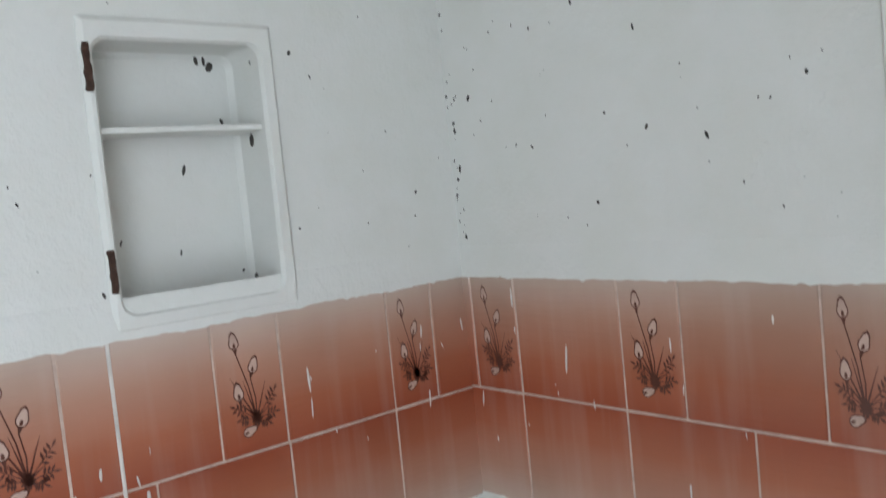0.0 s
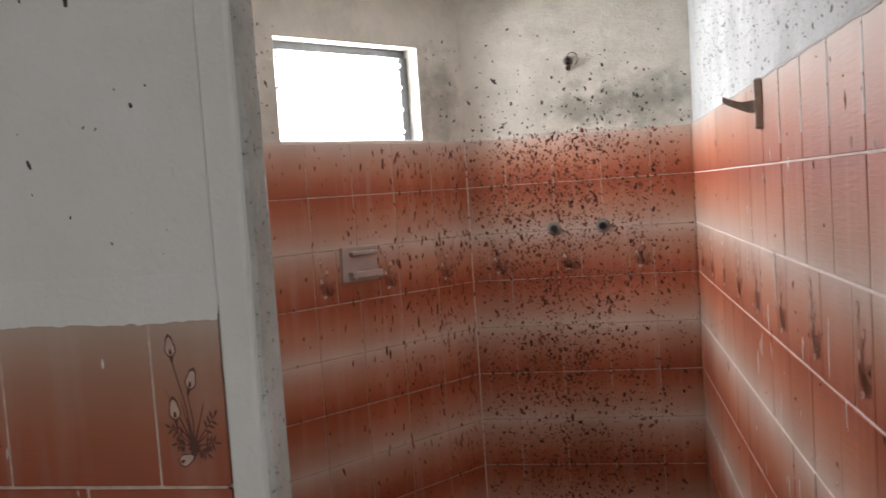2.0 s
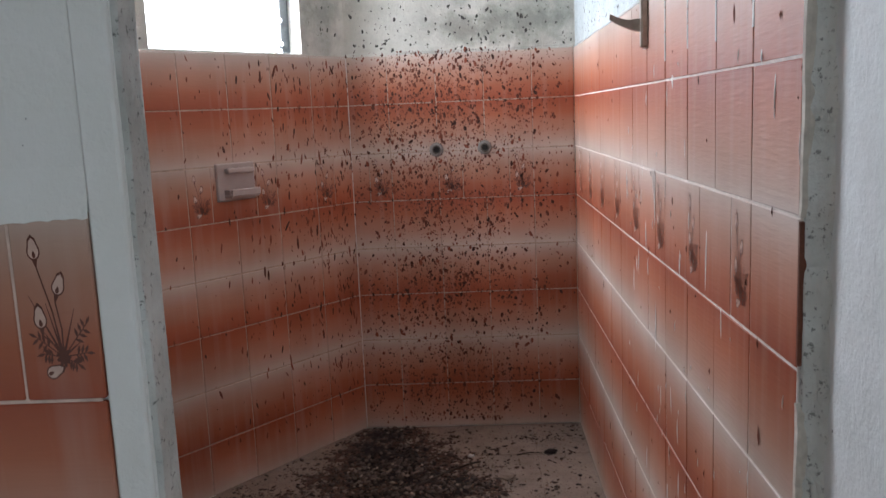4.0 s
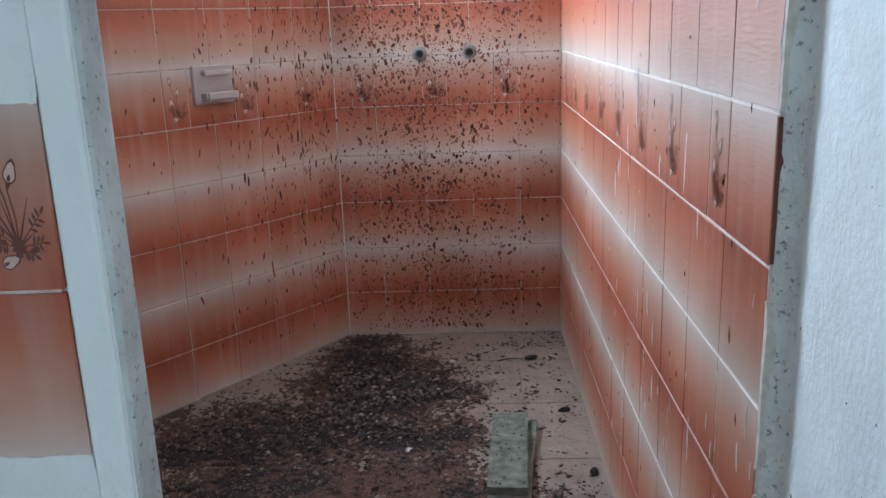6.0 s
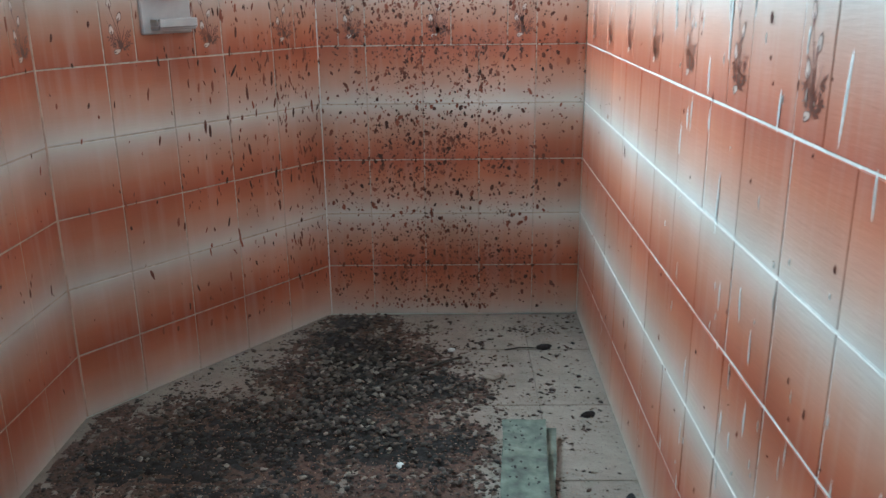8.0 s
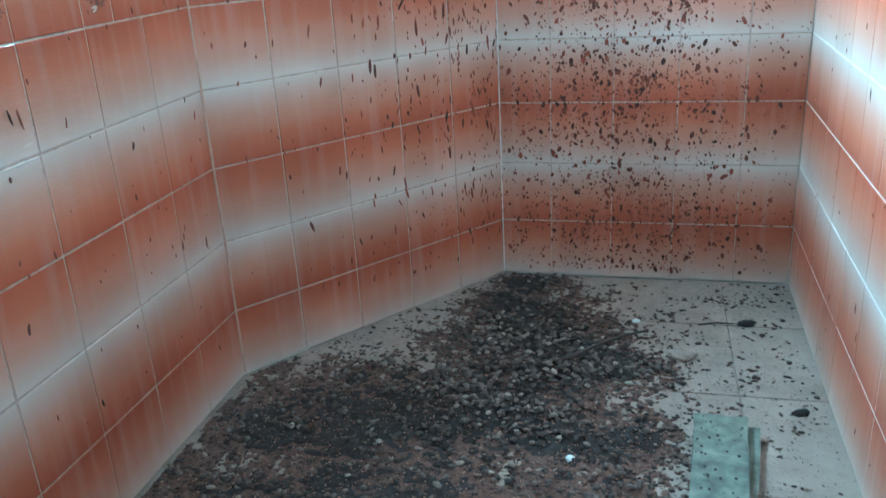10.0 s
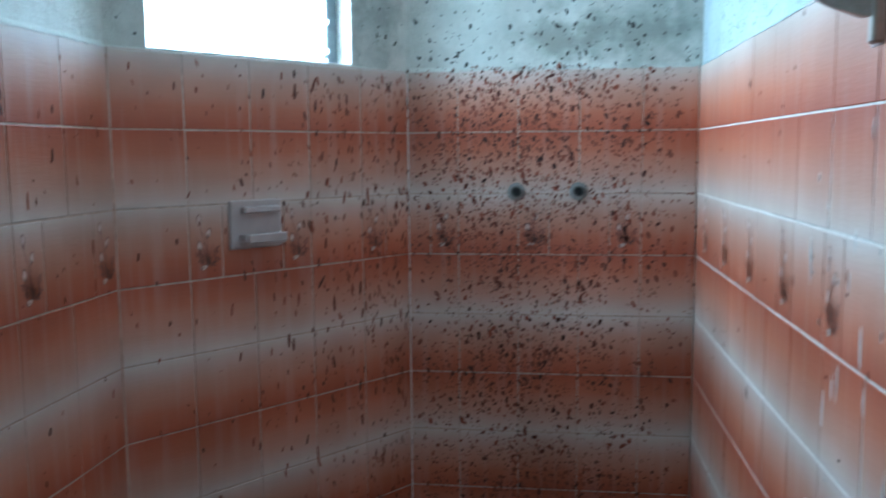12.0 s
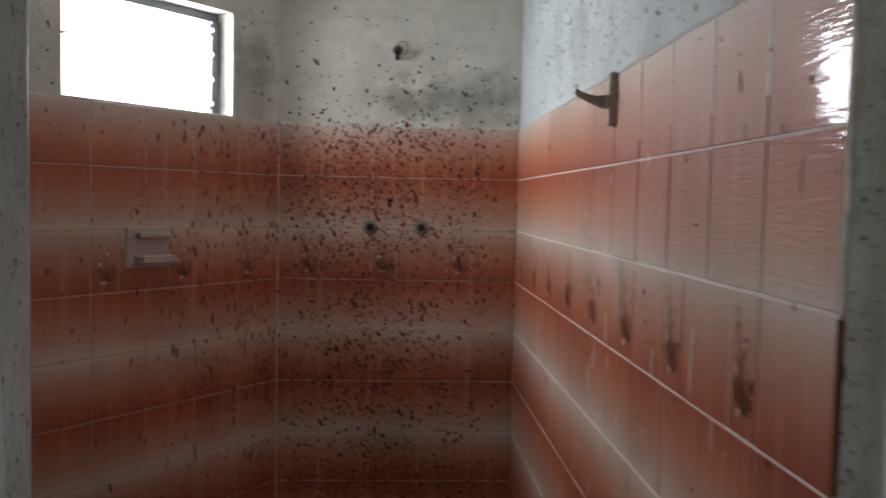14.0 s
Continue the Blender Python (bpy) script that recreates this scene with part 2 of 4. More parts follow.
def box(x0, x1, y0, y1, z0, z1, bevel=0.0):
    return add_box(bmesh.new(), x0, x1, y0, y1, z0, z1, bevel)


def setting(ob, label, category):
    return tagged(ob, label, category, kind="structure")


def wall_frame(x, y, u):
    """Frame of a wall: local x along it to the right as seen from the room, z up, the room on local -y."""
    u = Vector((u[0], u[1], 0)).normalized()
    v = Vector((0, 0, 1)).cross(u)
    return Matrix(((u.x, v.x, 0, x), (u.y, v.y, 0, y), (0, 0, 1, 0), (0, 0, 0, 1)))


TILE_T, JOINT, BED_JOINT = 0.008, 0.0022, 0.0030
tile_meshes = {}


def tile_mesh(w, z0, z1):
    key = (round(w, 3), round(z0, 3), round(z1, 3))
    if key not in tile_meshes:
        me = bpy.data.meshes.new("tile")
        bm = box(-w / 2 + JOINT / 2, w / 2 - JOINT / 2, 0, TILE_T, z0 + BED_JOINT / 2, z1 - BED_JOINT / 2, 0.0018)
        bm.normal_update()
        bm.to_mesh(me)
        bm.free()
        me.materials.append(TILE)
        tile_meshes[key] = me
    return tile_meshes[key]


def print_mesh():
    """Sprig of three arum lilies over a tuft of leaves, printed on a narrow tile."""
    bm = bmesh.new()

    def stroke(p, q, w0, w1, y=-0.0006):
        w0, w1 = w0 * 1.35, w1 * 1.35
        p, q = Vector((p[0], p[1])), Vector((q[0], q[1]))
        d = (q - p).normalized()
        s = Vector((-d.y, d.x))
        pts = [p + s * w0, p - s * w0, q - s * w1, q + s * w1]
        f = bm.faces.new([bm.verts.new((a.x, y, a.y)) for a in pts])
        return f

    def petal(cx, cz, tip, k=1.0):
        for grow, mat in ((1.0, 0), (0.80, 1), (0.28, 0)):
            out = []
            for i in range(16):
                a = math.tau * i / 16
                r = 0.0092 * k * grow * (1 + 0.95 * max(0, math.cos(a)) ** 7)
                dx, dz = r * math.cos(a), 0.88 * r * math.sin(a)
                sh = -0.004 * k if grow < 0.5 else 0.0
                dx += sh
                out.append(bm.verts.new((cx + dx * math.cos(tip) - dz * math.sin(tip), -0.0006 - 0.0003 * (1 - grow), cz + dx * math.sin(tip) + dz * math.cos(tip))))
            bm.faces.new(out).material_index = mat

    base = (0.011, -0.052)
    rnd = random.Random(4)
    for hx, hz, tip, k in ((-0.012, 0.060, 95, 1.0), (0.013, 0.022, 70, 1.0), (-0.013, -0.012, 95, 1.05), (-0.004, -0.068, 20, 0.95)):
        t = radians(tip)
        foot = (hx - math.cos(t) * 0.016, hz - math.sin(t) * 0.016)
        if hz > -0.05:
            mid = (foot[0] * 0.5 + base[0] * 0.5 + 0.003, foot[1] * 0.5 + base[1] * 0.5)
            stroke(base, mid, 0.0009, 0.0007)
            stroke(mid, foot, 0.0007, 0.0006)
            stroke(foot, (hx, hz), 0.0008, 0.0040)
        petal(hx, hz, t, k)
    for cx, cz, way in ((0.042, -0.018, 50), (0.040, -0.048, 5), (-0.020, -0.030, 160), (-0.012, -0.048, 190), (0.028, -0.060, -40)):
        stroke(base, (cx, cz), 0.0006, 0.0004)
        for i in range(7):
            k = 0.55 + 0.45 * i / 6
            px, pz = base[0] + (cx - base[0]) * k, base[1] + (cz - base[1]) * k
            b = radians(way + (65 if i % 2 else -65) * (1 if i < 6 else 0) + rnd.uniform(-12, 12))
            q = (px + math.cos(b) * 0.005, pz + math.sin(b) * 0.005)
            stroke((px, pz), q, 0.0004, 0.0014)
            stroke(q, (px + math.cos(b) * 0.010, pz + math.sin(b) * 0.010), 0.0014, 0.0002)
    for a, r in ((70, 0.055), (105, 0.06), (118, 0.075), (128, 0.035), (35, 0.03)):
        a = radians(a)
        stroke(base, (base[0] + math.cos(a) * r, base[1] + math.sin(a) * r), 0.0012, 0.0002)
    for i in range(9):
        a = math.tau * i / 9
        stroke(base, (base[0] + math.cos(a) * 0.009, base[1] + math.sin(a) * 0.011), 0.003, 0.001)
    for f in bm.faces:
        if f.normal.y > 0:
            f.normal_flip()
    me = bpy.data.meshes.new("flower_print")
    bm.to_mesh(me)
    bm.free()
    me.materials.append(PRINT_DARK)
    me.materials.append(PRINT_PALE)
    return me


SPRIG = print_mesh()
rnd_tile = random.Random(11)


def lay_tile(wall, fr, a, b, z, dark_low, flower=False, low=-0.1, high=0.1, back=0.0):
    """One tile between a and b along the wall, its full-size centre at height z; low and high cut it."""
    if not dark_low:
        low, high = -high, -low
    ob = new("flower_tile" if flower else "tile", tile_mesh(b - a, low, high))
    ob.parent = wall
    turn = pose(0, 0, 0, rnd_tile.uniform(-0.25, 0.25), 0 if dark_low else 180, rnd_tile.uniform(-0.35, 0.35))
    ob.matrix_basis = fr @ Matrix.Translation(((a + b) / 2, -TILE_T + rnd_tile.uniform(-0.0006, 0.0003) + back, z)) @ turn
    if flower:
        p = new("flower_print", SPRIG)
        p.parent = ob
        p.matrix_basis = Matrix.Translation((-0.007, 0, 0)) @ Matrix.Scale(min(1.0, (b - a) / 0.1), 4, (1, 0, 0))
    return ob


def tile_wall(wall, fr, cols, flower_cols, rows, flower_row):
    """rows: (centre, dark end low, low, high); columns are lists of joints, flower columns of (a, b, flower)."""
    for i, (z, dark_low, low, high) in enumerate(rows):
        if i == flower_row:
            for a, b, fl in flower_cols:
                lay_tile(wall, fr, a, b, z, dark_low, fl, low, high, TILE_T)
        else:
            for a, b in zip(cols, cols[1:]):
                lay_tile(wall, fr, a, b, z, dark_low, False, low, high, TILE_T)


def lip(name, fr, a, b, z, up, rag, mat, seed, parent, y=-0.010, thick=0.006, drips=0):
    """Ragged skirt of plaster run over the edge of the tiles; up is its straight side, rag its uneven one."""
    rnd = random.Random(seed)
    bm = bmesh.new()
    n = max(8, int((b - a) / 0.006))
    prev = None
    run = [0.0] * (n + 1)
    for _ in range(drips):
        i = rnd.randrange(n)
        k = rnd.uniform(1.5, 4.0)
        run[i] += k
        run[i + 1] += k * 0.7
    for i in range(n + 1):
        x = a + (b - a) * i / n
        e = rag * (0.35 + 0.5 * noise.noise((x * 9 + seed, 0, 0)) + 0.35 * noise.noise((x * 45, seed, 0)) + 0.5 * max(0, noise.noise((x * 110, seed, 4))) + run[i])
        s = [bm.verts.new((x, y + thick, z + up)), bm.verts.new((x, y + thick - 0.001, z + up)), bm.verts.new((x, y, z - e * 0.8)), bm.verts.new((x, y + thick, z - e))]
        if prev:
            for j in range(3):
                bm.faces.new((prev[j], s[j], s[j + 1], prev[j + 1]))
        prev = s
    bmesh.ops.recalc_face_normals(bm, faces=bm.faces)
    return part(name, bm, mat, parent, m=fr)


def splats(name, fr, seed, count, place, size, mat, label, y=-0.0095, stretch=(1.0, 2.6), tilt=0.25):
    """Dried splashes on a wall: thin rounded flakes, spread by place(rnd) -> (along, height) or None."""
    rnd = random.Random(seed)
    verts, faces = [], []
    while count > 0:
        at = place(rnd)
        if at is None:
            continue
        count -= 1
        r = size * rnd.choice((0.35, 0.5, 0.6, 0.8, 1.0, 1.5)) * rnd.uniform(0.7, 1.2)
        k, a, o = rnd.uniform(*stretch), rnd.gauss(0, tilt), len(verts)
        for i in range(8):
            t = math.tau * i / 8
            q = r * rnd.uniform(0.8, 1.15)
            px, pz = q * math.cos(t), q * k * math.sin(t)
            verts.append((at[0] + px * math.cos(a) - pz * math.sin(a), y + 0.0012, at[1] + px * math.sin(a) + pz * math.cos(a)))
        verts.append((at[0], y - 0.0004, at[1]))
        faces += [(o + i, o + (i + 1) % 8, o + 8) for i in range(8)]
    me = bpy.data.meshes.new(name)
    me.from_pydata(verts, [], faces)
    me.materials.append(mat)
    ob = new(name, me)
    ob.matrix_basis = fr
    return tagged(ob, label, "stain", kind="stuff")


# ---- structure ----
FLOOR_Z = -0.006
ROOM_REAR, ROOM_CEIL = -5.0, 2.18
setting(part("floor", box(-1.75, 0.25, -5.3, 0.25, -0.16, FLOOR_Z - 0.004), CEMENT), "worn pinkish cement floor under dirt", "floor")
setting(part("ceiling", box(-1.75, 0.25, -5.3, 0.25, ROOM_CEIL, ROOM_CEIL + 0.12), PAINT), "white painted plaster ceiling", "ceiling")

F_RIGHT = wall_frame(0, 0, (0, -1))
F_BACK = wall_frame(BACK_LEFT.x, 0, (1, 0))
F_SLANT = wall_frame(LEFT_EDGE.x, LEFT_EDGE.y, SLANT)
F_LEFT = wall_frame(-1.531, -2.60, (0, 1))
F_A = wall_frame(-1.520, -5.0, (0, 1))
F_B = wall_frame(-1.520, -2.675, (1, 0))


def wall(name, fr, boxes, mat, label):
    bm = bmesh.new()
    for b in boxes:
        add_box(bm, *b)
    ob = part(name, bm, mat, m=None)
    ob.data.transform(fr)
    return setting(ob, label, "wall")


BACK_W, LEFT_W, RIGHT_W, TOP = 0.928, 1.798, 2.44, 1.59
wall_right = wall("wall_right", F_RIGHT, [(-0.2, RIGHT_W, TILE_T, 0.2, -0.1, ROOM_CEIL)], WORN, "worn speckled render above red tiles")
# the gap from 3.93 to 4.77 is the assumed doorway, added for its lamp
wall("wall_right_entry", F_RIGHT, [(RIGHT_W, 3.93, 0.030, 0.2, -0.1, ROOM_CEIL), (4.77, 5.2, 0.030, 0.2, -0.1, ROOM_CEIL), (3.93, 4.77, 0.030, 0.2, 2.06, ROOM_CEIL)], ROUGH, "rough white rendered wall beside the shower")
wall_back = wall("wall_back", F_BACK, [(-0.12, BACK_W + 0.02, TILE_T, 0.18, -0.1, ROOM_CEIL)], DAMP, "mouldy stained plaster wall above red tiles")
wall_slant = wall("wall_slanted", F_SLANT, [
    (-0.05, SLANT_LEN + 0.06, TILE_T, 0.16, -0.1, WIN_Z0), (-0.05, SLANT_LEN + 0.06, TILE_T, 0.16, WIN_Z1, ROOM_CEIL),
    (-0.05, WIN_A, TILE_T, 0.16, WIN_Z0, WIN_Z1), (WIN_B, SLANT_LEN + 0.06, TILE_T, 0.16, WIN_Z0, WIN_Z1)], DAMP, "slanted plaster wall with a small window")
wall_left = wall("wall_left", F_LEFT, [(-0.05, LEFT_W + 0.06, TILE_T, 0.2, -0.1, ROOM_CEIL)], DAMP, "plaster wall above red tiles in the shower")
NY0, NY1, NZ0, NZ1 = -3.263, -3.018, 1.272, 1.645   # recess of the wall cabinet
a0, a1 = NY0 + 5.0, NY1 + 5.0
wall_a = wall("wall_niche", F_A, [
    (-0.2, 2.42, 0, 0.2, -0.1, NZ0), (-0.2, 2.42, 0, 0.2, NZ1, ROOM_CEIL), (-0.2, a0, 0, 0.2, NZ0, NZ1), (a1, 2.42, 0, 0.2, NZ0, NZ1),
    (a0 - 0.02, a1 + 0.02, 0.12, 0.2, NZ0 - 0.02, NZ1 + 0.02)], PAINT, "white painted wall with a recessed cabinet")
END = 0.758
wall_b = wall("wall_partition", F_B, [(-0.1, END, 0, 0.058, -0.1, ROOM_CEIL)], PAINT, "thin white plastered partition beside the shower opening")
setting(part("wall_rear", box(-1.75, 0.25, -5.15, -5.0, -0.1, ROOM_CEIL), PAINT), "plain white plaster wall behind the room", "wall")

# bare render of the partition's broken end
bm = bmesh.new()
n = 60
prev = None
for i in range(n + 1):
    z = -0.05 + (ROOM_CEIL + 0.04) * i / n
    w = 0.004 * noise.noise((z * 7, 2, 0)) + 0.002 * noise.noise((z * 40, 5, 0))
    s = [bm.verts.new(v) for v in ((END - 0.001, 0.002 + w, z), (END + 0.005 + w, 0.006 + w, z), (END + 0.006 + w * 0.6, 0.05, z), (END + 0.001, 0.064, z))]
    if prev:
        for j in range(3):
            bm.faces.new((prev[j], s[j], s[j + 1], prev[j + 1]))
    prev = s
bmesh.ops.recalc_face_normals(bm, faces=bm.faces)
part("bare_end", bm, RAW, wall_b, "rough grey bare render edge", F_B)

part("plaster_band", box(0.7185, END - 0.001, -0.0085, 0.003, -0.02, 2.17, 0.003), PAINT, wall_b, "smooth white plaster band", F_B)
# grout beds
part("grout", box(0, RIGHT_W, 0.0012, TILE_T + 0.001, 0, TOP - 0.002), GROUT_WHITE, wall_right, "cream grout", F_RIGHT)
part("grout", box(0.002, BACK_W - 0.002, 0.0012, TILE_T + 0.001, 0, TOP - 0.002), GROUT, wall_back, "cream grout", F_BACK)
part("grout", box(0.002, SLANT_LEN - 0.002, 0.0012, TILE_T + 0.001, 0, TOP - 0.002), GROUT, wall_slant, "cream grout", F_SLANT)
part("grout", box(0.0, LEFT_W - 0.002, 0.0012, TILE_T + 0.001, 0, TOP - 0.002), GROUT, wall_left, "cream grout", F_LEFT)
part("grout", box(0.6, 2.323, -TILE_T + 0.0012, 0.001, 0.866, 1.25), GROUT_PINK, wall_a, "cream grout", F_A)
part("grout", box(0.002, 0.712, -TILE_T + 0.0012, 0.001, 0.866, 1.25), GROUT_PINK, wall_b, "cream grout", F_B)

# wider white beads of grout in corners and one cracked joint
part("grout_or_glint", box(-0.004, 0.004, -0.0030, 0.004, 0.0, TOP - 0.02, 0.002), CORNER, wall_slant, "pinkish filler in the corner", F_SLANT)
part("grout_or_glint", box(-0.0016, 0.0016, -0.0022, 0.004, 0.0, TOP - 0.02, 0.001), GROUT_WHITE, wall_back, "white grout bead", F_BACK)
part("grout_or_glint", box(-0.003, 0.004, -0.0095, 0.002, 0.872, 1.245, 0.001), GROUT_WHITE, wall_b, "white grout bead", F_B @ Matrix.Translation((0.002, 0, 0)))
part("grout_or_glint", box(1.7085, 1.7135, -0.0094, 0.002, 0.872, 1.250, 0.001), CHALK, wall_a, "white filler in a cracked joint", F_A)
# plaster lips over the tiles' top edges
lip("plaster_edge", F_RIGHT, 0, RIGHT_W, TOP - 0.004, 0.012, 0.008, WORN, 1, wall_right, y=-0.002, thick=0.012, drips=0)
lip("plaster_edge", F_BACK, 0.005, BACK_W - 0.005, TOP - 0.002, 0.012, 0.009, DAMP, 2, wall_back, y=-0.002, thick=0.012)
lip("plaster_edge", F_SLANT, 0.005, SLANT_LEN - 0.005, TOP - 0.006, 0.008, 0.004, DAMP, 3, wall_slant, y=-0.001, thick=0.010)
lip("plaster_edge", F_LEFT, 0.0, LEFT_W - 0.005, TOP - 0.002, 0.012, 0.009, DAMP, 4, wall_left, y=-0.002, thick=0.012)
lip("plaster_edge", F_A, 0.3, 2.335, 1.252, 0.05, 0.010, PAINT, 5, wall_a, y=-0.0100, thick=0.010, drips=0)
lip("plaster_edge", F_B, 0.0, 0.719, 1.252, 0.05, 0.010, PAINT, 6, wall_b, y=-0.0100, thick=0.010, drips=0)
lip("plaster_edge", F_B @ Matrix.Translation((0, 0, 1.768)) @ Matrix.Diagonal((1, 1, -1, 1)), 0.0, 0.719, 0.90, 0.05, 0.010, PAINT, 8, wall_b, y=-0.0100, thick=0.010)
# broken mortar edge where the shower tiles end
bm = bmesh.new()
prev = None
for i in range(121):
    z = 0.0 + ROOM_CEIL * i / 120
    w = 0.0045 * noise.noise((z * 11, 7, 0)) + 0.004 * noise.noise((z * 60, 3, 0)) + 0.003 * noise.noise((z * 25, 9, 0))
    s = [bm.verts.new(v) for v in ((RIGHT_W - 0.002, 0.004, z), (RIGHT_W + 0.006 + w, 0.006, z), (RIGHT_W + 0.010 + w, 0.016 + w, z), (RIGHT_W + 0.016 + w * 2, 0.024, z), (RIGHT_W + 0.030 + w * 3, 0.031, z))]
    if prev:
        for j in range(4):
            bm.faces.new((prev[j], s[j], s[j + 1], prev[j + 1]))
    prev = s
bmesh.ops.recalc_face_normals(bm, faces=bm.faces)
part("broken_edge", bm, CRUMB, wall_right, "crumbling grey mortar edge", F_RIGHT)
part("tile_biscuit", box(RIGHT_W - 0.003, RIGHT_W + 0.003, -0.0005, 0.012, 0.995, 1.185, 0.001), BED, wall_right, "broken red tile edge", F_RIGHT)
part("tile_biscuit", box(RIGHT_W - 0.003, RIGHT_W + 0.003, -0.0005, 0.012, 1.535, 1.588, 0.001), BED, wall_right, "broken red tile edge", F_RIGHT)


def mortar_strip(z0, z1, seed):
    """Uneven cream strip of mortar that closes the tiles' cut edge."""
    bm, prev = bmesh.new(), None
    n = int((z1 - z0) / 0.012)
    for i in range(n + 1):
        z = z0 + (z1 - z0) * i / n
        w = 0.0025 * noise.noise((z * 14, seed, 0)) + 0.0015 * noise.noise((z * 70, seed, 2))
        if i in (0, n):
            w -= 0.003
        s = [bm.verts.new(v) for v in ((RIGHT_W - 0.001, 0.006, z), (RIGHT_W, -0.0012 + w * 0.2, z), (RIGHT_W + 0.006 + w, 0.0 + w * 0.3, z), (RIGHT_W + 0.0075 + w, 0.006, z), (RIGHT_W + 0.007 + w, 0.014, z))]
        if prev:
            for j in range(4):
                bm.faces.new((prev[j], s[j], s[j + 1], prev[j + 1]))
        else:
            bm.faces.new(s[::-1])
        prev = s
    bm.faces.new(prev)
    bmesh.ops.recalc_face_normals(bm, faces=bm.faces)
    part("mortar_strip", bm, CREAM, wall_right, "cream mortar strip beside the tiles", F_RIGHT)


mortar_strip(1.190, 1.53, 1)
mortar_strip(0.70, 0.945, 2)
mortar_strip(0.02, 0.66, 3)

bm = bmesh.new()
c = win_mid - SLANT_IN * 3.0
bm.faces.new([bm.verts.new((c.x + SLANT.x * a, c.y + SLANT.y * a, z)) for a, z in ((-5, -0.2), (5, -0.2), (5, 7), (-5, 7))])
setting(part("backdrop", bm, m_sky), "blank white overcast sky outside the window", "sky")

# window
win = tagged(new("window_1"), "small aluminium louvre window with its glass slats missing", "window", kind="structure")
win.matrix_basis = F_SLANT


def win_part(name, mat, boxes, label="", bevel=0.001):
    bm = bmesh.new()
    for b in boxes:
        add_box(bm, *b, bevel)
    return part(name, bm, mat, win, label)


FY = 0.085
win_part("window_frame", DARKMETAL, [(WIN_A, WIN_B, FY, FY + 0.035, WIN_Z1 - 0.030, WIN_Z1)], "dull dark aluminium head rail")
win_part("window_frame", DARKMETAL, [(WIN_B - 0.040, WIN_B, FY - 0.012, FY + 0.035, WIN_Z0, WIN_Z1 - 0.030)])
win_part("window_frame", DARKMETAL, [(WIN_A, WIN_A + 0.014, FY, FY + 0.035, WIN_Z0, WIN_Z1 - 0.030)])
win_part("window_frame", METAL, [(WIN_A + 0.014, WIN_B - 0.040, FY, FY + 0.035, WIN_Z0, WIN_Z0 + 0.012)], "pale aluminium bottom rail")
win_part("window_sill", PAINT, [(WIN_A, WIN_B, 0.004, FY, WIN_Z0, WIN_Z0 + 0.004)], "thin white painted sill")
win_part("operating_bar", METAL, [(WIN_B - 0.052, WIN_B - 0.044, FY - 0.020, FY - 0.014, WIN_Z0 + 0.05, WIN_Z1 - 0.10)], "aluminium louvre bar")
for i in range(4):
    zc = WIN_Z0 + 0.045 + i * 0.088
    for x in (WIN_A + 0.016, WIN_B - 0.050):
        bm = bmesh.new()
        add_box(bm, x, x + 0.006, FY - 0.030, FY + 0.03, zc - 0.008, zc + 0.006, 0.001)
        add_box(bm, x - 0.003, x + 0.009, FY - 0.012, FY, zc - 0.020, zc + 0.024, 0.002)
        part("louvre_clip", bm, METAL, win)
bm = bmesh.new()
add_box(bm, WIN_A + 0.010, WIN_A + 0.045, FY - 0.022, FY - 0.016, WIN_Z0 + 0.195, WIN_Z0 + 0.203, 0.001)
add_box(bm, WIN_A + 0.043, WIN_A + 0.062, FY - 0.022, FY - 0.016, WIN_Z0 + 0.200, WIN_Z0 + 0.208, 0.001)
part("lever", bm, METAL, win, "small crank lever")


# ---- fixtures ----
def lathe(profile, seg=24):
    """Turned shape round local -y: profile of (radius, depth towards the room)."""
    bm = bmesh.new()
    rings = []
    for r, d in profile:
        rings.append([bm.verts.new((r * math.cos(math.tau * i / seg), -d, r * math.sin(math.tau * i / seg))) for i in range(seg)] if r > 0 else [bm.verts.new((0, -d, 0))])
    for p, q in zip(rings, rings[1:]):
        for i in range(seg):
            j = (i + 1) % seg
            if len(q) == 1:
                bm.faces.new((p[i], p[j], q[0]))
            else:
                bm.faces.new((p[i], p[j], q[j], q[i]))
    bmesh.ops.recalc_face_normals(bm, faces=bm.faces)
    return bm


def valve_stub(x, z):
    t = tagged(new("valve_stub"), "capless water pipe mouth in a grey mortar ring", "pipe", "shower valves")
    t.matrix_basis = F_BACK @ Matrix.Translation((x - BACK_LEFT.x, 0, z))
    part("mortar_ring", lathe([(0.031, -0.004), (0.028, 0.004), (0.022, 0.008), (0.016, 0.007), (0.0155, -0.004)]), MORTAR, t, "grey mortar ring", smooth=True)
    part("pipe_mouth", lathe([(0.0165, -0.004), (0.0165, 0.015), (0.012, 0.015), (0.0115, -0.003)]), PIPE, t, "dull metal pipe end", smooth=True)
    # shallow plug, coloured black for the shade of a deep bore
    part("bore", lathe([(0.0118, -0.002), (0.0118, 0.004), (0.0, 0.003)]), BORE_SHADE, t, "black plug for the shade inside the pipe")


valve_stub(-0.572, 1.196)
valve_stub(-0.372, 1.197)

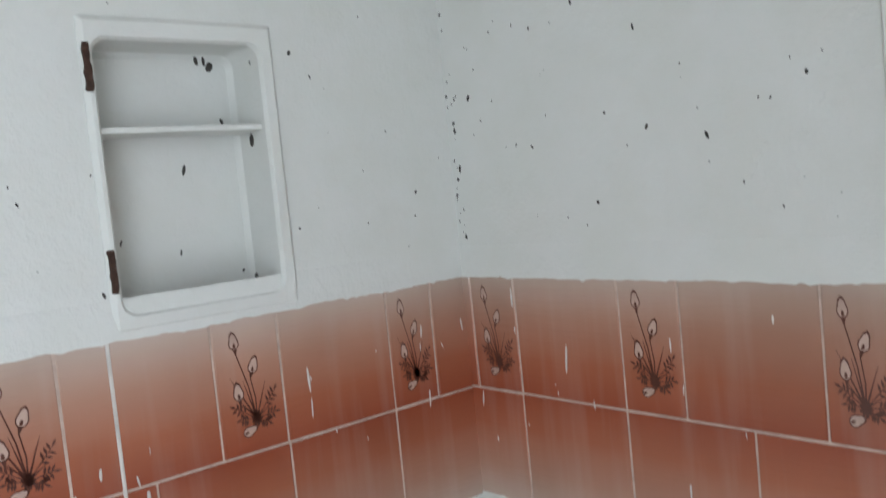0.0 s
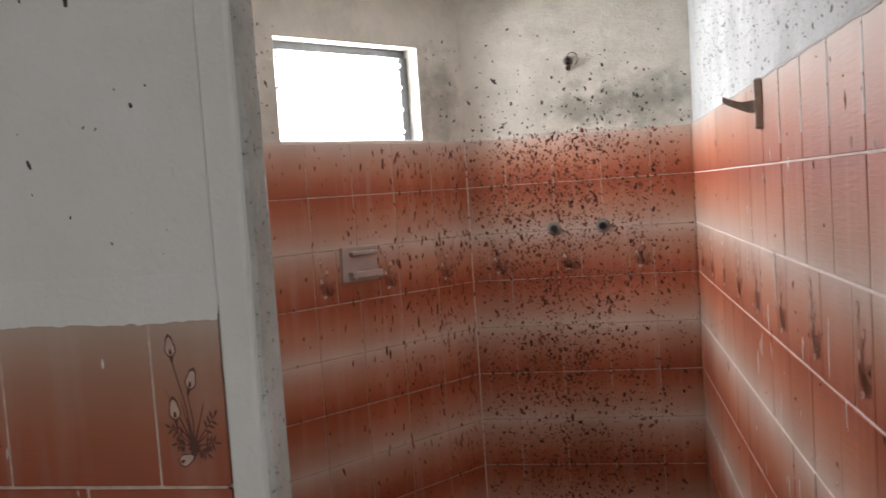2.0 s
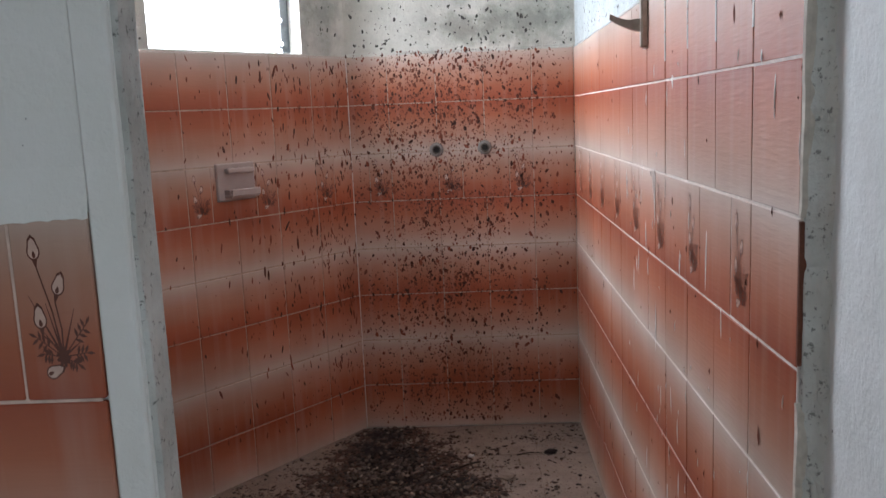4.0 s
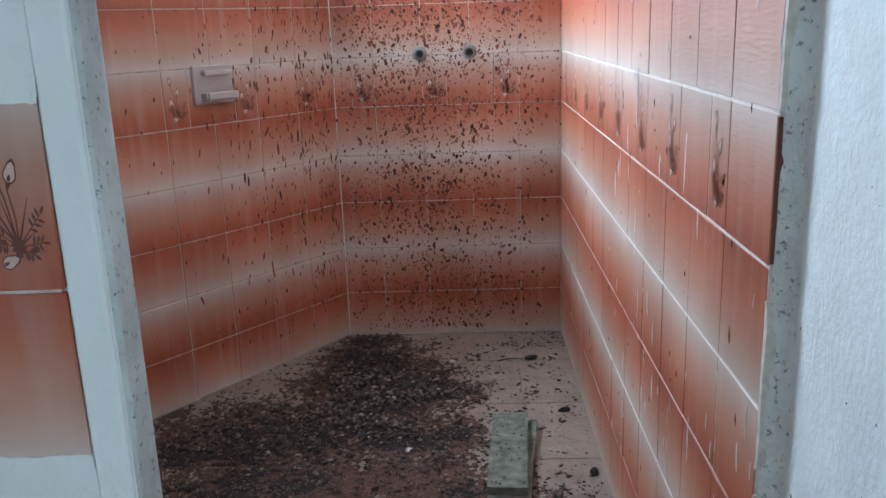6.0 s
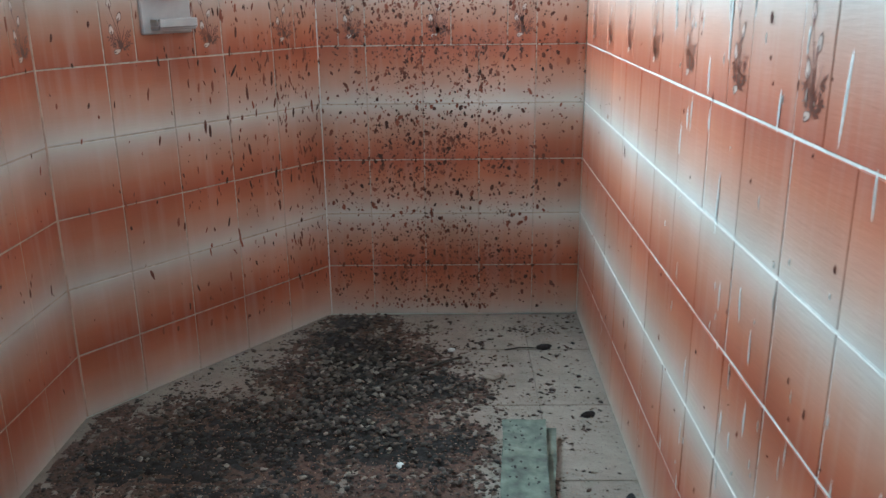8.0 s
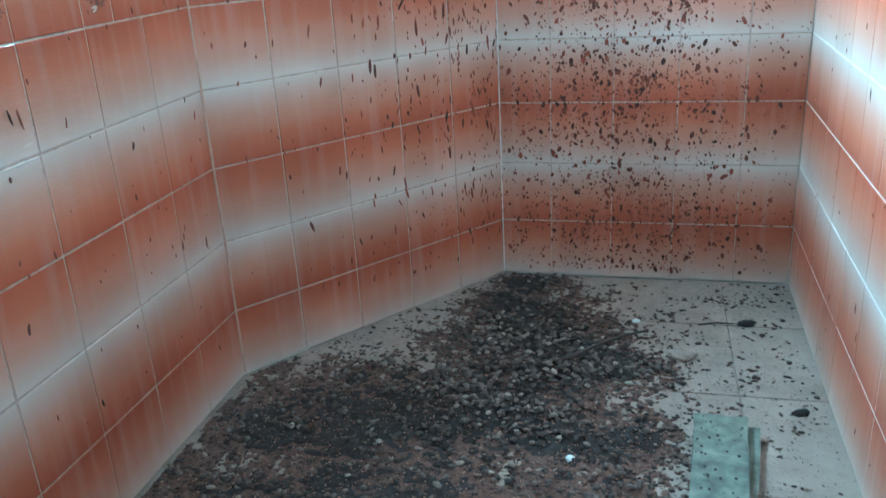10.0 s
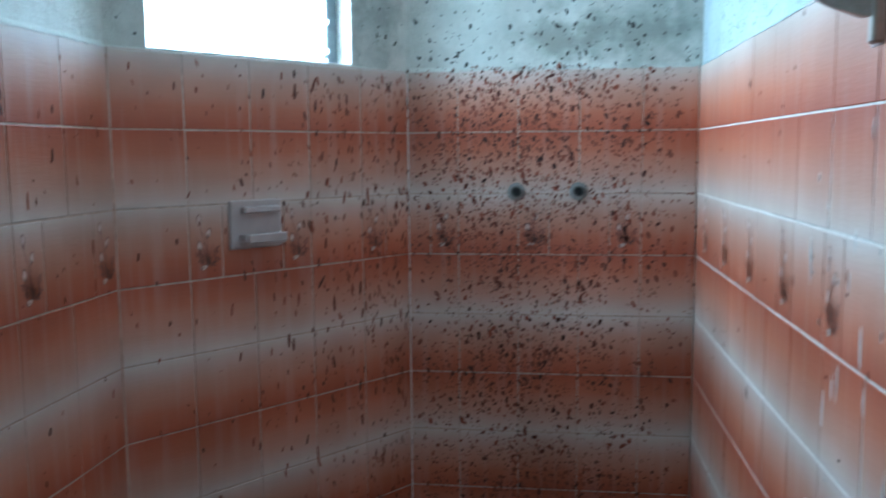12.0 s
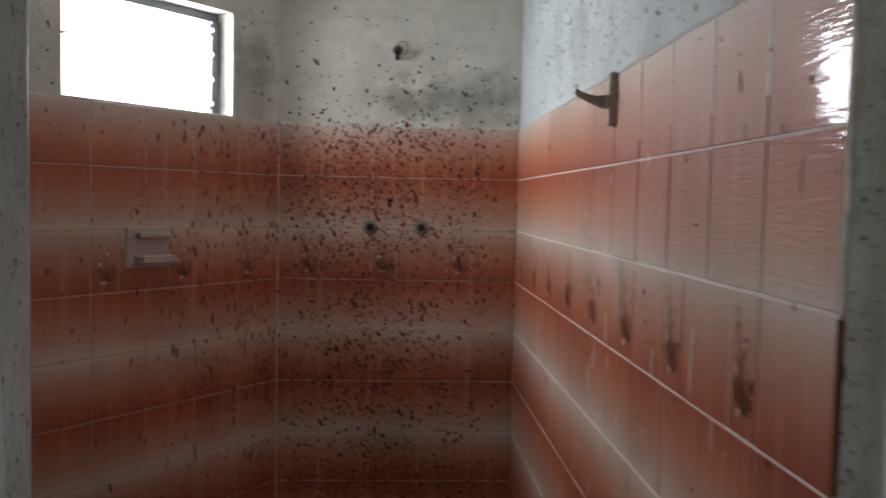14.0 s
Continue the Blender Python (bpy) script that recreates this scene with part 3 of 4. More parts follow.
pipe = tagged(new("shower_pipe_stub"), "rusty broken shower pipe stub in the plaster", "pipe")
pipe.matrix_basis = F_BACK @ Matrix.Translation((-0.477 - BACK_LEFT.x, 0.0, 1.883))
part("collar", lathe([(0.020, -0.009), (0.019, -0.003), (0.013, 0.002), (0.012, -0.008)]), MORTAR, pipe, smooth=True)
part("nipple", lathe([(0.0105, -0.009), (0.0105, 0.030), (0.008, 0.031), (0.007, 0.0)]), RUST, pipe, "rusted iron nipple", m=pose(0, 0, 0, 24, 0, 0), smooth=True)
part("lower_nipple", lathe([(0.010, -0.009), (0.0105, 0.014), (0.006, 0.012), (0.0, 0.002)]), RUST, pipe, m=Matrix.Translation((0.0, 0, -0.030)), smooth=True)
ring = bmesh.new()
prev = None
for i in range(15):
    a = radians(-70 + 260 * i / 14)
    c = Vector((0.018 + 0.022 * math.cos(a), -0.002, 0.006 + 0.026 * math.sin(a)))
    s = [ring.verts.new(c + Vector((0.0016 * math.cos(b) * math.cos(a), 0.0016 * math.sin(b), 0.0016 * math.cos(b) * math.sin(a)))) for b in (0, 1.57, 3.14, 4.71)]
    if prev:
        for j in range(4):
            ring.faces.new((prev[j], s[j], s[(j + 1) % 4], prev[(j + 1) % 4]))
    prev = s
part("wire_loop", ring, RUST, pipe, "thin wire loop")


def soap_dish(u, z):
    """Ceramic soap dish: back plate with a raised rim, a ledge on top and a scooped tray."""
    t = tagged(new("soap_dish"), "dusty pink ceramic wall soap dish with dirt in its tray", "soap dish")
    t.matrix_basis = F_SLANT @ Matrix.Translation((u, -0.001, z))
    part("back_plate", box(-0.084, 0.084, -0.010, 0.004, -0.068, 0.068, 0.004), CERAMIC, t)
    bm = bmesh.new()
    for b in ((-0.052, 0.066, -0.036, -0.009, 0.032, 0.050), ):
        add_box(bm, *b, 0.004)
    part("grab_ledge", bm, CERAMIC, t)
    bm = bmesh.new()
    add_box(bm, -0.058, 0.070, -0.052, -0.009, -0.056, -0.044, 0.003)
    add_box(bm, -0.058, 0.070, -0.058, -0.049, -0.050, -0.024, 0.003)
    add_box(bm, -0.058, -0.050, -0.043, -0.009, -0.046, -0.026, 0.003)
    add_box(bm, 0.062, 0.070, -0.043, -0.009, -0.046, -0.026, 0.003)
    part("tray", bm, CERAMIC, t)
    bm = bmesh.new()
    rnd = random.Random(3)
    for _ in range(26):
        x, y, s = rnd.uniform(-0.045, 0.058), rnd.uniform(-0.038, -0.014), rnd.uniform(0.002, 0.0055)
        bmesh.ops.create_icosphere(bm, subdivisions=1, radius=s, matrix=Matrix.Translation((x, y, -0.043 + s * 1.2)) @ Matrix.Diagonal((1.6, 1, 0.9, 1)))
    part("dirt", bm, GUANO, t, "dark dirt lying in the tray")


soap_dish(0.404, 1.131)


def towel_hook():
    t = tagged(new("towel_bracket"), "tarnished metal towel bracket with one broken arm", "bracket")
    t.matrix_basis = F_RIGHT @ Matrix.Translation((1.485, 0, 1.53))
    part("plate", box(-0.012, 0.012, -0.016, 0.002, -0.058, 0.058, 0.004), WOOD, t)
    bm = bmesh.new()
    prev = None
    for i in range(9):
        k = i / 8
        c = Vector((-0.004 - 0.040 * k, -0.012 - 0.068 * k, -0.006 + 0.026 * k * k))
        w = 0.015 * (1 - 0.35 * k) + 0.006 * math.exp(-((k - 0.15) / 0.2) ** 2)
        s = [bm.verts.new(c + Vector((dx * w * 0.5, 0, dz * w))) for dx, dz in ((-1, -0.7), (1, -0.7), (1, 0.7), (-1, 0.7))]
        if prev:
            for j in range(4):
                bm.faces.new((prev[j], s[j], s[(j + 1) % 4], prev[(j + 1) % 4]))
        else:
            bm.faces.new(s)
        prev = s
    bm.faces.new(prev[::-1])
    bmesh.ops.recalc_face_normals(bm, faces=bm.faces)
    part("arm", bm, WOOD, t, "tapered broken arm")
    part("back_tile", box(-0.03, 0.012, -0.003, 0.001, -0.060, 0.0, 0.001), CERAMIC, t, "pale ceramic mount")


towel_hook()


def rounded(x0, x1, z0, z1, r, k=6):
    pts = []
    for cx, cz, s in ((x1 - r, z1 - r, 0), (x0 + r, z1 - r, 90), (x0 + r, z0 + r, 180), (x1 - r, z0 + r, 270)):
        for i in range(k + 1):
            a = radians(s + 90 * i / k)
            pts.append((cx + r * math.cos(a), cz + r * math.sin(a)))
    return pts


def wall_cabinet():
    """Recessed cabinet with its door gone: frame, rounded box, one shelf, remains of two hinges."""
    t = tagged(new("wall_cabinet"), "white recessed wall cabinet without door, one shelf, rusty hinges", "cabinet")
    t.matrix_basis = F_A
    y0, y1, z0, z1 = NY0 + 5.0, NY1 + 5.0, NZ0, NZ1
    loops = [(rounded(y0 - 0.013, y1 + 0.014, z0 - 0.016, z1 + 0.018, 0.003), 0.002),
             (rounded(y0 - 0.013, y1 + 0.014, z0 - 0.016, z1 + 0.018, 0.003), -0.004),
             (rounded(y0 - 0.007, y1 + 0.008, z0 - 0.010, z1 + 0.011, 0.004), -0.010),
             (rounded(y0 - 0.002, y1 - 0.006, z0 + 0.004, z1 - 0.008, 0.022), -0.010),
             (rounded(y0 + 0.002, y1 - 0.010, z0 + 0.008, z1 - 0.012, 0.020), -0.004)]
    inner = [loops[-1], (rounded(y0 + 0.002, y1 - 0.010, z0 + 0.008, z1 - 0.012, 0.020), 0.075), (rounded(y0 + 0.016, y1 - 0.018, z0 + 0.022, z1 - 0.020, 0.014), 0.083)]

    def loft(seq, cap):
        bm = bmesh.new()
        rings = [[bm.verts.new((x, d, z)) for x, z in pts] for pts, d in seq]
        for p, q in zip(rings, rings[1:]):
            for i in range(len(p)):
                j = (i + 1) % len(p)
                bm.faces.new((p[i], p[j], q[j], q[i]))
        if cap:
            bm.faces.new(rings[-1])
        return bm
    part("frame", loft(loops, False), PAINT, t)
    part("inner_box", loft(inner, True), PAINT, t, "white painted inside with dirt on its floor")
    part("shelf", box(y0 + 0.003, y1 - 0.011, 0.002, 0.076, 1.514, 1.522, 0.001), PAINT, t)
    for zc, h in ((1.597, 0.031), (1.338, 0.028)):
        bm = bmesh.new()
        add_box(bm, y0 - 0.0125, y0 - 0.0025, -0.0135, -0.009, zc - h, zc + h, 0.002)
        for k in (-0.6, 0.1, 0.7):
            bmesh.ops.create_icosphere(bm, subdivisions=1, radius=0.0025, matrix=Matrix.Translation((y0 - 0.008, -0.0135, zc + h * k)))
        bmesh.ops.subdivide_edges(bm, edges=[e for e in bm.edges if e.calc_length() > 0.03], cuts=7)
        for v in bm.verts:
            v.co.x += 0.0035 * noise.noise((v.co.x * 300, v.co.z * 140, zc * 9))
        part("hinge", bm, RUST, t, "rusty broken hinge leaf")
    bm = bmesh.new()
    rnd = random.Random(8)
    for _ in range(300):
        x = rnd.uniform(y0 + 0.022, y1 - 0.02)
        s = rnd.uniform(0.002, 0.006)
        bmesh.ops.create_icosphere(bm, subdivisions=1, radius=s, matrix=Matrix.Translation((x, rnd.uniform(0.02, 0.07), z0 + 0.014 + s * 0.3)) @ Matrix.Diagonal((2, 1, 0.6, 1)))
    part("dirt", bm, GRIT, t, "brown dirt along the bottom")


wall_cabinet()


# ---- floor ----
def inside(x, y, margin=0.02):
    if not (-1.531 + margin < x < -margin and -2.60 < y < -margin):
        return False
    p = Vector((x, y)) - LEFT_EDGE
    return p.dot(SLANT_IN) > margin


def heap(x, y):
    """How thick the dirt lies at a place on the shower floor."""
    spine = [(-0.82, -0.10, 0.13), (-0.80, -0.30, 0.21), (-0.75, -0.50, 0.27), (-0.72, -0.70, 0.27), (-0.82, -0.90, 0.30), (-1.02, -0.93, 0.22), (-0.62, -0.98, 0.20),
             (-1.15, -0.97, 0.28), (-1.33, -1.05, 0.16), (-0.70, -1.45, 0.36), (-0.40, -1.5, 0.24), (-0.45, -0.95, 0.10),
             (-1.15, -1.38, 0.34), (-0.85, -1.28, 0.32), (-0.62, -1.24, 0.20), (-0.80, -1.62, 0.46), (-0.52, -0.62, 0.14), (-1.20, -1.75, 0.40), (-0.90, -1.90, 0.50), (-0.48, -1.36, 0.16)]
    v = max(1 - math.hypot(x - a, (y - b) * 1.1) / r for a, b, r in spine)
    v -= 0.20 * math.exp(-((y + 1.150) / 0.012) ** 2)
    return 0.02 + 0.62 * v + 0.26 * noise.noise((x * 6, y * 6, 3)) + 0.30 * noise.noise((x * 17, y * 17, 8)) + 0.36 * noise.noise((x * 48, y * 48, 5))


def mound(name, mat, label, level, height, region, grit=0.0):
    nx, ny = 230, 390
    bm = bmesh.new()
    grid = {}
    for i in range(nx + 1):
        for j in range(ny + 1):
            x, y = -1.525 + 1.52 * i / nx, -2.58 + 2.575 * j / ny
            v = heap(x, y) * region(x, y) - level
            if v > -0.08 and inside(x, y, 0.006):
                h = height * min(1.0, max(-0.3, v * 2.2)) + grit * noise.noise((x * 60, y * 60, 1))
                grid[i, j] = bm.verts.new((x, y, FLOOR_Z - 0.002 + h))
    for (i, j), v in grid.items():
        q = [grid.get(k) for k in ((i, j), (i + 1, j), (i + 1, j + 1), (i, j + 1))]
        if all(q):
            bm.faces.new(q)
    return tagged(part(name, bm, mat, smooth=True), label, "dirt", kind="stuff")


red_zone = lambda x, y: 1.0 if y > -1.15 else max(0.0, 1.0 - 1.2 * math.exp(-((x + 0.70) / 0.24) ** 2 - ((y + 1.42) / 0.28) ** 2))
mound("guano_heap", GUANO, "dark heap of bat droppings on the floor", 0.12, 0.015, red_zone, 0.005)
mound("grit_spill", GRIT, "red-brown gritty dirt spread over the floor", -0.20, 0.005, lambda x, y: 1.0, 0.003)


def scatter(name, seed, count, accept, shape, mat, label, lift=0.0):
    """Small loose pieces strewn on the floor; shape(rnd) -> radii of an ellipsoid."""
    rnd = random.Random(seed)
    unit = [(0, 0, 1), (0, 0, -1)] + [(math.cos(math.tau * i / 6), math.sin(math.tau * i / 6), 0) for i in range(6)]
    tri = [(0, 2 + i, 2 + (i + 1) % 6) for i in range(6)] + [(1, 2 + (i + 1) % 6, 2 + i) for i in range(6)]
    verts, faces = [], []
    tries = 0
    while count > 0 and tries < 400000:
        tries += 1
        x, y = rnd.uniform(-1.52, -0.01), rnd.uniform(-2.55, -0.01)
        if not inside(x, y, 0.012):
            continue
        v = heap(x, y)
        if rnd.random() > accept(x, y, v):
            continue
        count -= 1
        a, b, c = shape(rnd)
        z = FLOOR_Z + c * 0.8 + max(0.0, min(0.016, (v - 0.10) * 0.033)) + lift
        t, o = rnd.uniform(0, math.tau), len(verts)
        m = Matrix.Translation((x, y, z)) @ Euler((rnd.gauss(0, 0.15), rnd.gauss(0, 0.15), t)).to_matrix().to_4x4()
        verts += [tuple(m @ Vector((p[0] * a * rnd.uniform(0.85, 1.1), p[1] * b, p[2] * c))) for p in unit]
        faces += [tuple(o + i for i in f) for f in tri]
    me = bpy.data.meshes.new(name)
    me.from_pydata(verts, [], faces)
    me.materials.append(mat)
    for f in me.polygons:
        f.use_smooth = True
    return tagged(new(name, me), label, "debris", kind="stuff")


def seed_shape(r):
    s = r.uniform(0.005, 0.0085)
    return s * r.uniform(1.3, 1.8), s, s * 0.8


def flake_shape(r):
    s = r.choice((0.0012, 0.0016, 0.002, 0.003, 0.0045, 0.006)) * r.uniform(0.7, 1.3)
    return s * r.uniform(1.0, 1.7), s, s * 0.4


scatter("dry_seeds", 21, 1900, lambda x, y, v: (0.9 if v > 0.12 else 0.12 if v > -0.05 else 0.006) * (0.3 + 1.5 * math.exp(-((x + 0.82) / 0.34) ** 2 - ((y + 0.66) / 0.26) ** 2)) * (0.35 + 0.65 * (y > -0.75 or noise.noise((x * 5, y * 5, 9)) > 0.1)), seed_shape, SEED, "dry oval fruit seeds in the dirt", 0.002)
scatter("dark_flakes", 22, 19000, lambda x, y, v: 0.6 if -0.25 < v < 0.2 else 0.22 if v > 0 else 0.07 + 0.7 * max(0.0, noise.noise((x * 9, y * 9, 2)) + 0.6 * noise.noise((x * 31, y * 31, 6)) - 0.12), flake_shape, FLAKE, "dark flakes of dirt strewn on the floor")
scatter("coarse_grit", 23, 11000, lambda x, y, v: 0.9 if (y < -0.55 and v > -0.05) else 0.04, lambda r: (r.uniform(0.0012, 0.0035), r.uniform(0.001, 0.003), r.uniform(0.001, 0.0025)), GRAIN, "coarse reddish grit on the floor", 0.001)

# floor slabs with narrow joints
floor = bpy.data.objects["floor"]
slab_cache = {}
for iy in range(9):
    y1 = -1.13 + 0.4 * (3 - iy)
    y0 = y1 - 0.4
    y1 = min(y1, -0.004)
    if y0 >= y1 - 0.02:
        continue
    for ix in range(4):
        x1 = -0.21 + 0.4 * (1 - ix)
        x0 = max(x1 - 0.4, -1.55)
        x1 = min(x1, 0.03)
        if x1 - x0 < 0.03:
            continue
        g = 0.0015
        bm = box(x0 + g, x1 - g, y0 + g, y1 - g, -0.02, FLOOR_Z, 0.0012)
        part("floor_slab", bm, CEMENT, floor)


def concrete_block():
    t = tagged(new("concrete_slab"), "pale mossy concrete slab lying on another piece", "slab")
    t.matrix_basis = pose(-0.285, -1.14, FLOOR_Z, 0, 0, -4)
    rnd = random.Random(6)
    for name, b, turn in (("slab", (-0.058, 0.058, -0.235, 0.235, 0.024, 0.050), (0, 0, 0)), ("under_piece", (-0.046, 0.078, -0.275, 0.240, 0.0, 0.024), (0, 0, -2.5))):
        bm = box(*b)
        bmesh.ops.subdivide_edges(bm, edges=bm.edges, cuts=5, use_grid_fill=True)
        for v in bm.verts:
            v.co += Vector((1, 1, 0.4)) * 0.004 * noise.noise(v.co * 22) + Vector((0.0015, 0.0015, 0.001)) * noise.noise(v.co * 90)
        part(name, bm, BLOCK, t, m=pose(0, 0, 0, *turn))
    bm = bmesh.new()
    for _ in range(46):
        s = rnd.uniform(0.0015, 0.0048)
        bmesh.ops.create_icosphere(bm, subdivisions=1, radius=s, matrix=Matrix.Translation((rnd.uniform(-0.05, 0.05), rnd.uniform(-0.22, 0.22), 0.0505)) @ Matrix.Diagonal((1, 1.3, 0.2, 1)))
    part("crusts", bm, GUANO, t, "dark crusts on top")


concrete_block()


def twig(points, r, label):
    bm = bmesh.new()
    prev = None
    for i, p in enumerate(points):
        k = r * (1 - 0.5 * i / len(points))
        d = (Vector(points[min(i + 1, len(points) - 1)]) - Vector(points[max(i - 1, 0)])).normalized()
        s0 = d.cross(Vector((0, 0, 1))).normalized()
        s = [bm.verts.new(Vector(p) + s0 * k * math.cos(a) + Vector((0, 0, k * math.sin(a)))) for a in [math.tau * j / 6 for j in range(6)]]
        if prev:
            for j in range(6):
                bm.faces.new((prev[j], s[j], s[(j + 1) % 6], prev[(j + 1) % 6]))
        else:
            bm.faces.new(s)
        prev = s
    bm.faces.new(prev[::-1])
    bmesh.ops.recalc_face_normals(bm, faces=bm.faces)
    return tagged(part("twig", bm, TWIG, smooth=True), label, "twig")


twig([(-0.68, -0.66, 0.017), (-0.62, -0.60, 0.018), (-0.56, -0.53, 0.017), (-0.50, -0.47, 0.014), (-0.44, -0.42, 0.008)], 0.006, "dry dark twig lying across the seeds")
twig([(-0.29, -0.34, -0.003), (-0.24, -0.32, -0.003), (-0.19, -0.325, -0.002)], 0.0025, "thin curved dry stalk on the floor")


def clod(x, y, rx, ry, rz, turn, mat, name, label):
    bm = bmesh.new()
    bmesh.ops.create_icosphere(bm, subdivisions=3, radius=1.0)
    for v in bm.verts:
        v.co *= 1 + 0.35 * noise.noise(v.co * 1.6 + Vector((x * 9, y * 9, 0)))
        v.co.z = max(v.co.z, -0.55)
    z = FLOOR_Z + 0.55 * rz
    tagged(part(name, bm, mat, m=pose(x, y, z, 0, 0, turn) @ Matrix.Diagonal((rx, ry, rz, 1)), smooth=True), label, "debris")


clod(-0.155, -0.325, 0.026, 0.013, 0.012, 10, GUANO, "clod", "dark dried clod on the pale floor")
clod(-0.075, -0.80, 0.022, 0.010, 0.010, 15, GUANO, "clod", "dark dried clod near the tiled wall")
clod(-0.34, -0.54, 0.035, 0.030, 0.012, 0, CEMENT, "plaster_lump", "pinkish lump of fallen plaster")
clod(-0.471, -0.341, 0.013, 0.008, 0.007, 20, CHALK, "pebble", "white stone chip on the dirt")
clod(-0.50, -0.56, 0.010, 0.007, 0.006, 60, CHALK, "pebble", "white stone chip on the dirt")
clod(-0.60, -1.07, 0.011, 0.010, 0.009, 0, CHALK, "pebble", "pale round pebble on the dirt")
clod(-0.74, -0.98, 0.011, 0.009, 0.008, 30, CHALK, "pebble", "pale round pebble on the dirt")
clod(-0.035, -1.22, 0.012, 0.022, 0.009, -10, GUANO, "clod", "dark clod in the corner by the tiles")

# ---- marks on the walls ----


def back_place(r):
    x, z = r.uniform(0.0, BACK_W), r.uniform(0.02, 1.60)
    d = 0.95 * math.exp(-((x - 0.40) / 0.36) ** 2)
    d *= 0.55 + 0.45 * math.exp(-((z % 0.4 - 0.2) / 0.12) ** 2) + (0.25 if z > 1.1 else 0)
    d *= 0.55 + 0.9 * (0.5 + noise.noise((x * 8, z * 8, 4)))
    return (x, z) if r.random() < d else None


def slant_place(r):
    x, z = r.uniform(0.02, SLANT_LEN), r.uniform(0.1, 1.57)
    d = (0.04 + 0.9 * (x / SLANT_LEN) ** 2.2) * (1.0 if z > 0.55 else 0.55)
    return (x, z) if r.random() < d else None


splats("droppings_splashes", F_BACK, 31, 3300, back_place, 0.0040, DROP, "dense dark brown dried splashes on the back tiles", y=-0.0022, stretch=(1.0, 2.1), tilt=0.4)
splats("fine_splashes", F_BACK, 47, 5200, back_place, 0.0022, DROP, "fine brown spatter between the larger splashes", y=-0.0020, stretch=(1.0, 2.4), tilt=0.5)
splats("droppings_splashes", F_SLANT, 32, 1000, slant_place, 0.0031, DROP, "brown dried splashes running down the slanted tiles", y=-0.0022, stretch=(1.4, 5.0), tilt=0.2)
splats("droppings_splashes", F_LEFT, 33, 170, lambda r: (r.uniform(0.3, LEFT_W - 0.01), r.uniform(0.1, 1.55)), 0.0027, DROP, "few brown streaks on the tiles", y=-0.0022, stretch=(1.5, 5.0), tilt=0.15)
splats("droppings_splashes", F_RIGHT, 34, 130, lambda r: (r.uniform(0.05, RIGHT_W), r.uniform(0.05, 1.58)), 0.0026, DROP, "few small brown marks on the tiles", y=-0.0022, stretch=(1.2, 5.0), tilt=0.1)
splats("paint_drips", F_RIGHT, 35, 110, lambda r: (r.uniform(1.2, RIGHT_W), r.uniform(0.2, 1.42)), 0.0022, CHALK, "thin white paint runs on the tiles", y=-0.0022, stretch=(4.0, 18.0), tilt=0.06)
splats("plaster_spots", F_BACK, 36, 260, lambda r: (r.uniform(0.02, BACK_W), 1.60 + abs(r.gauss(0, 0.16))), 0.0032, SPOT, "dark mould spots on the damp plaster", y=0.0066, tilt=0.6)
splats("plaster_spots", F_RIGHT, 37, 1000, lambda r: (r.uniform(0.25, RIGHT_W), r.uniform(1.61, 2.12)), 0.0026, SPOT, "dark specks over the rough render", y=0.0066, tilt=0.5)
splats("plaster_spots", F_SLANT, 38, 60, lambda r: (r.choice((r.uniform(0.01, 0.12), r.uniform(0.80, 0.99))), r.uniform(1.60, 2.0)), 0.0030, SPOT, "dark mould spots beside the window", y=0.0066, tilt=0.5)
splats("wall_marks", F_A, 41, 110, lambda r: (r.uniform(1.2, 2.31), r.uniform(1.26, 2.1)), 0.0031, SPOT, "dark specks on the white paint", y=-0.0006, stretch=(1.0, 3.2), tilt=0.3)
splats("wall_marks", F_B, 42, 120, lambda r: (r.uniform(0.0, 0.72), r.uniform(1.28, 2.1)), 0.0031, SPOT, "dark specks on the white paint", y=-0.0006, stretch=(1.0, 3.2), tilt=0.3)
splats("corner_marks", F_B, 43, 26, lambda r: (abs(r.gauss(0, 0.012)) + 0.003, r.uniform(1.3, 1.75)), 0.0031, SPOT, "dark specks down the corner", y=-0.0006, stretch=(1.2, 2.5))
splats("wall_marks", F_RIGHT, 44, 90, lambda r: (r.uniform(2.48, 3.6), r.uniform(0.5, 2.1)), 0.0024, SPOT, "dark specks on the rough white wall", y=0.0294, stretch=(1.0, 3.0))
splats("paint_drips", F_B, 45, 14, lambda r: (r.uniform(0.02, 0.7), r.uniform(0.95, 1.22)), 0.0016, CHALK, "white paint runs on the tiles", y=-0.0103, stretch=(4.0, 12.0), tilt=0.08)
splats("paint_drips", F_A, 46, 22, lambda r: (r.uniform(1.5, 2.31), r.uniform(0.95, 1.22)), 0.0016, CHALK, "white paint runs on the tiles", y=-0.0103, stretch=(4.0, 12.0), tilt=0.15)

# ---- tiles ----
ROW = [(1.49, True, -0.1, 0.1), (1.29, False, -0.1, 0.1), (1.09, True, -0.1, 0.1), (0.89, False, -0.1, 0.1), (0.69, True, -0.1, 0.1),
       (0.49, False, -0.1, 0.1), (0.29, True, -0.1, 0.1), (0.09, False, -0.095, 0.1)]


def span(edges, flowers):
    return [(a, b, i in flowers) for i, (a, b) in enumerate(zip(edges, edges[1:]))]


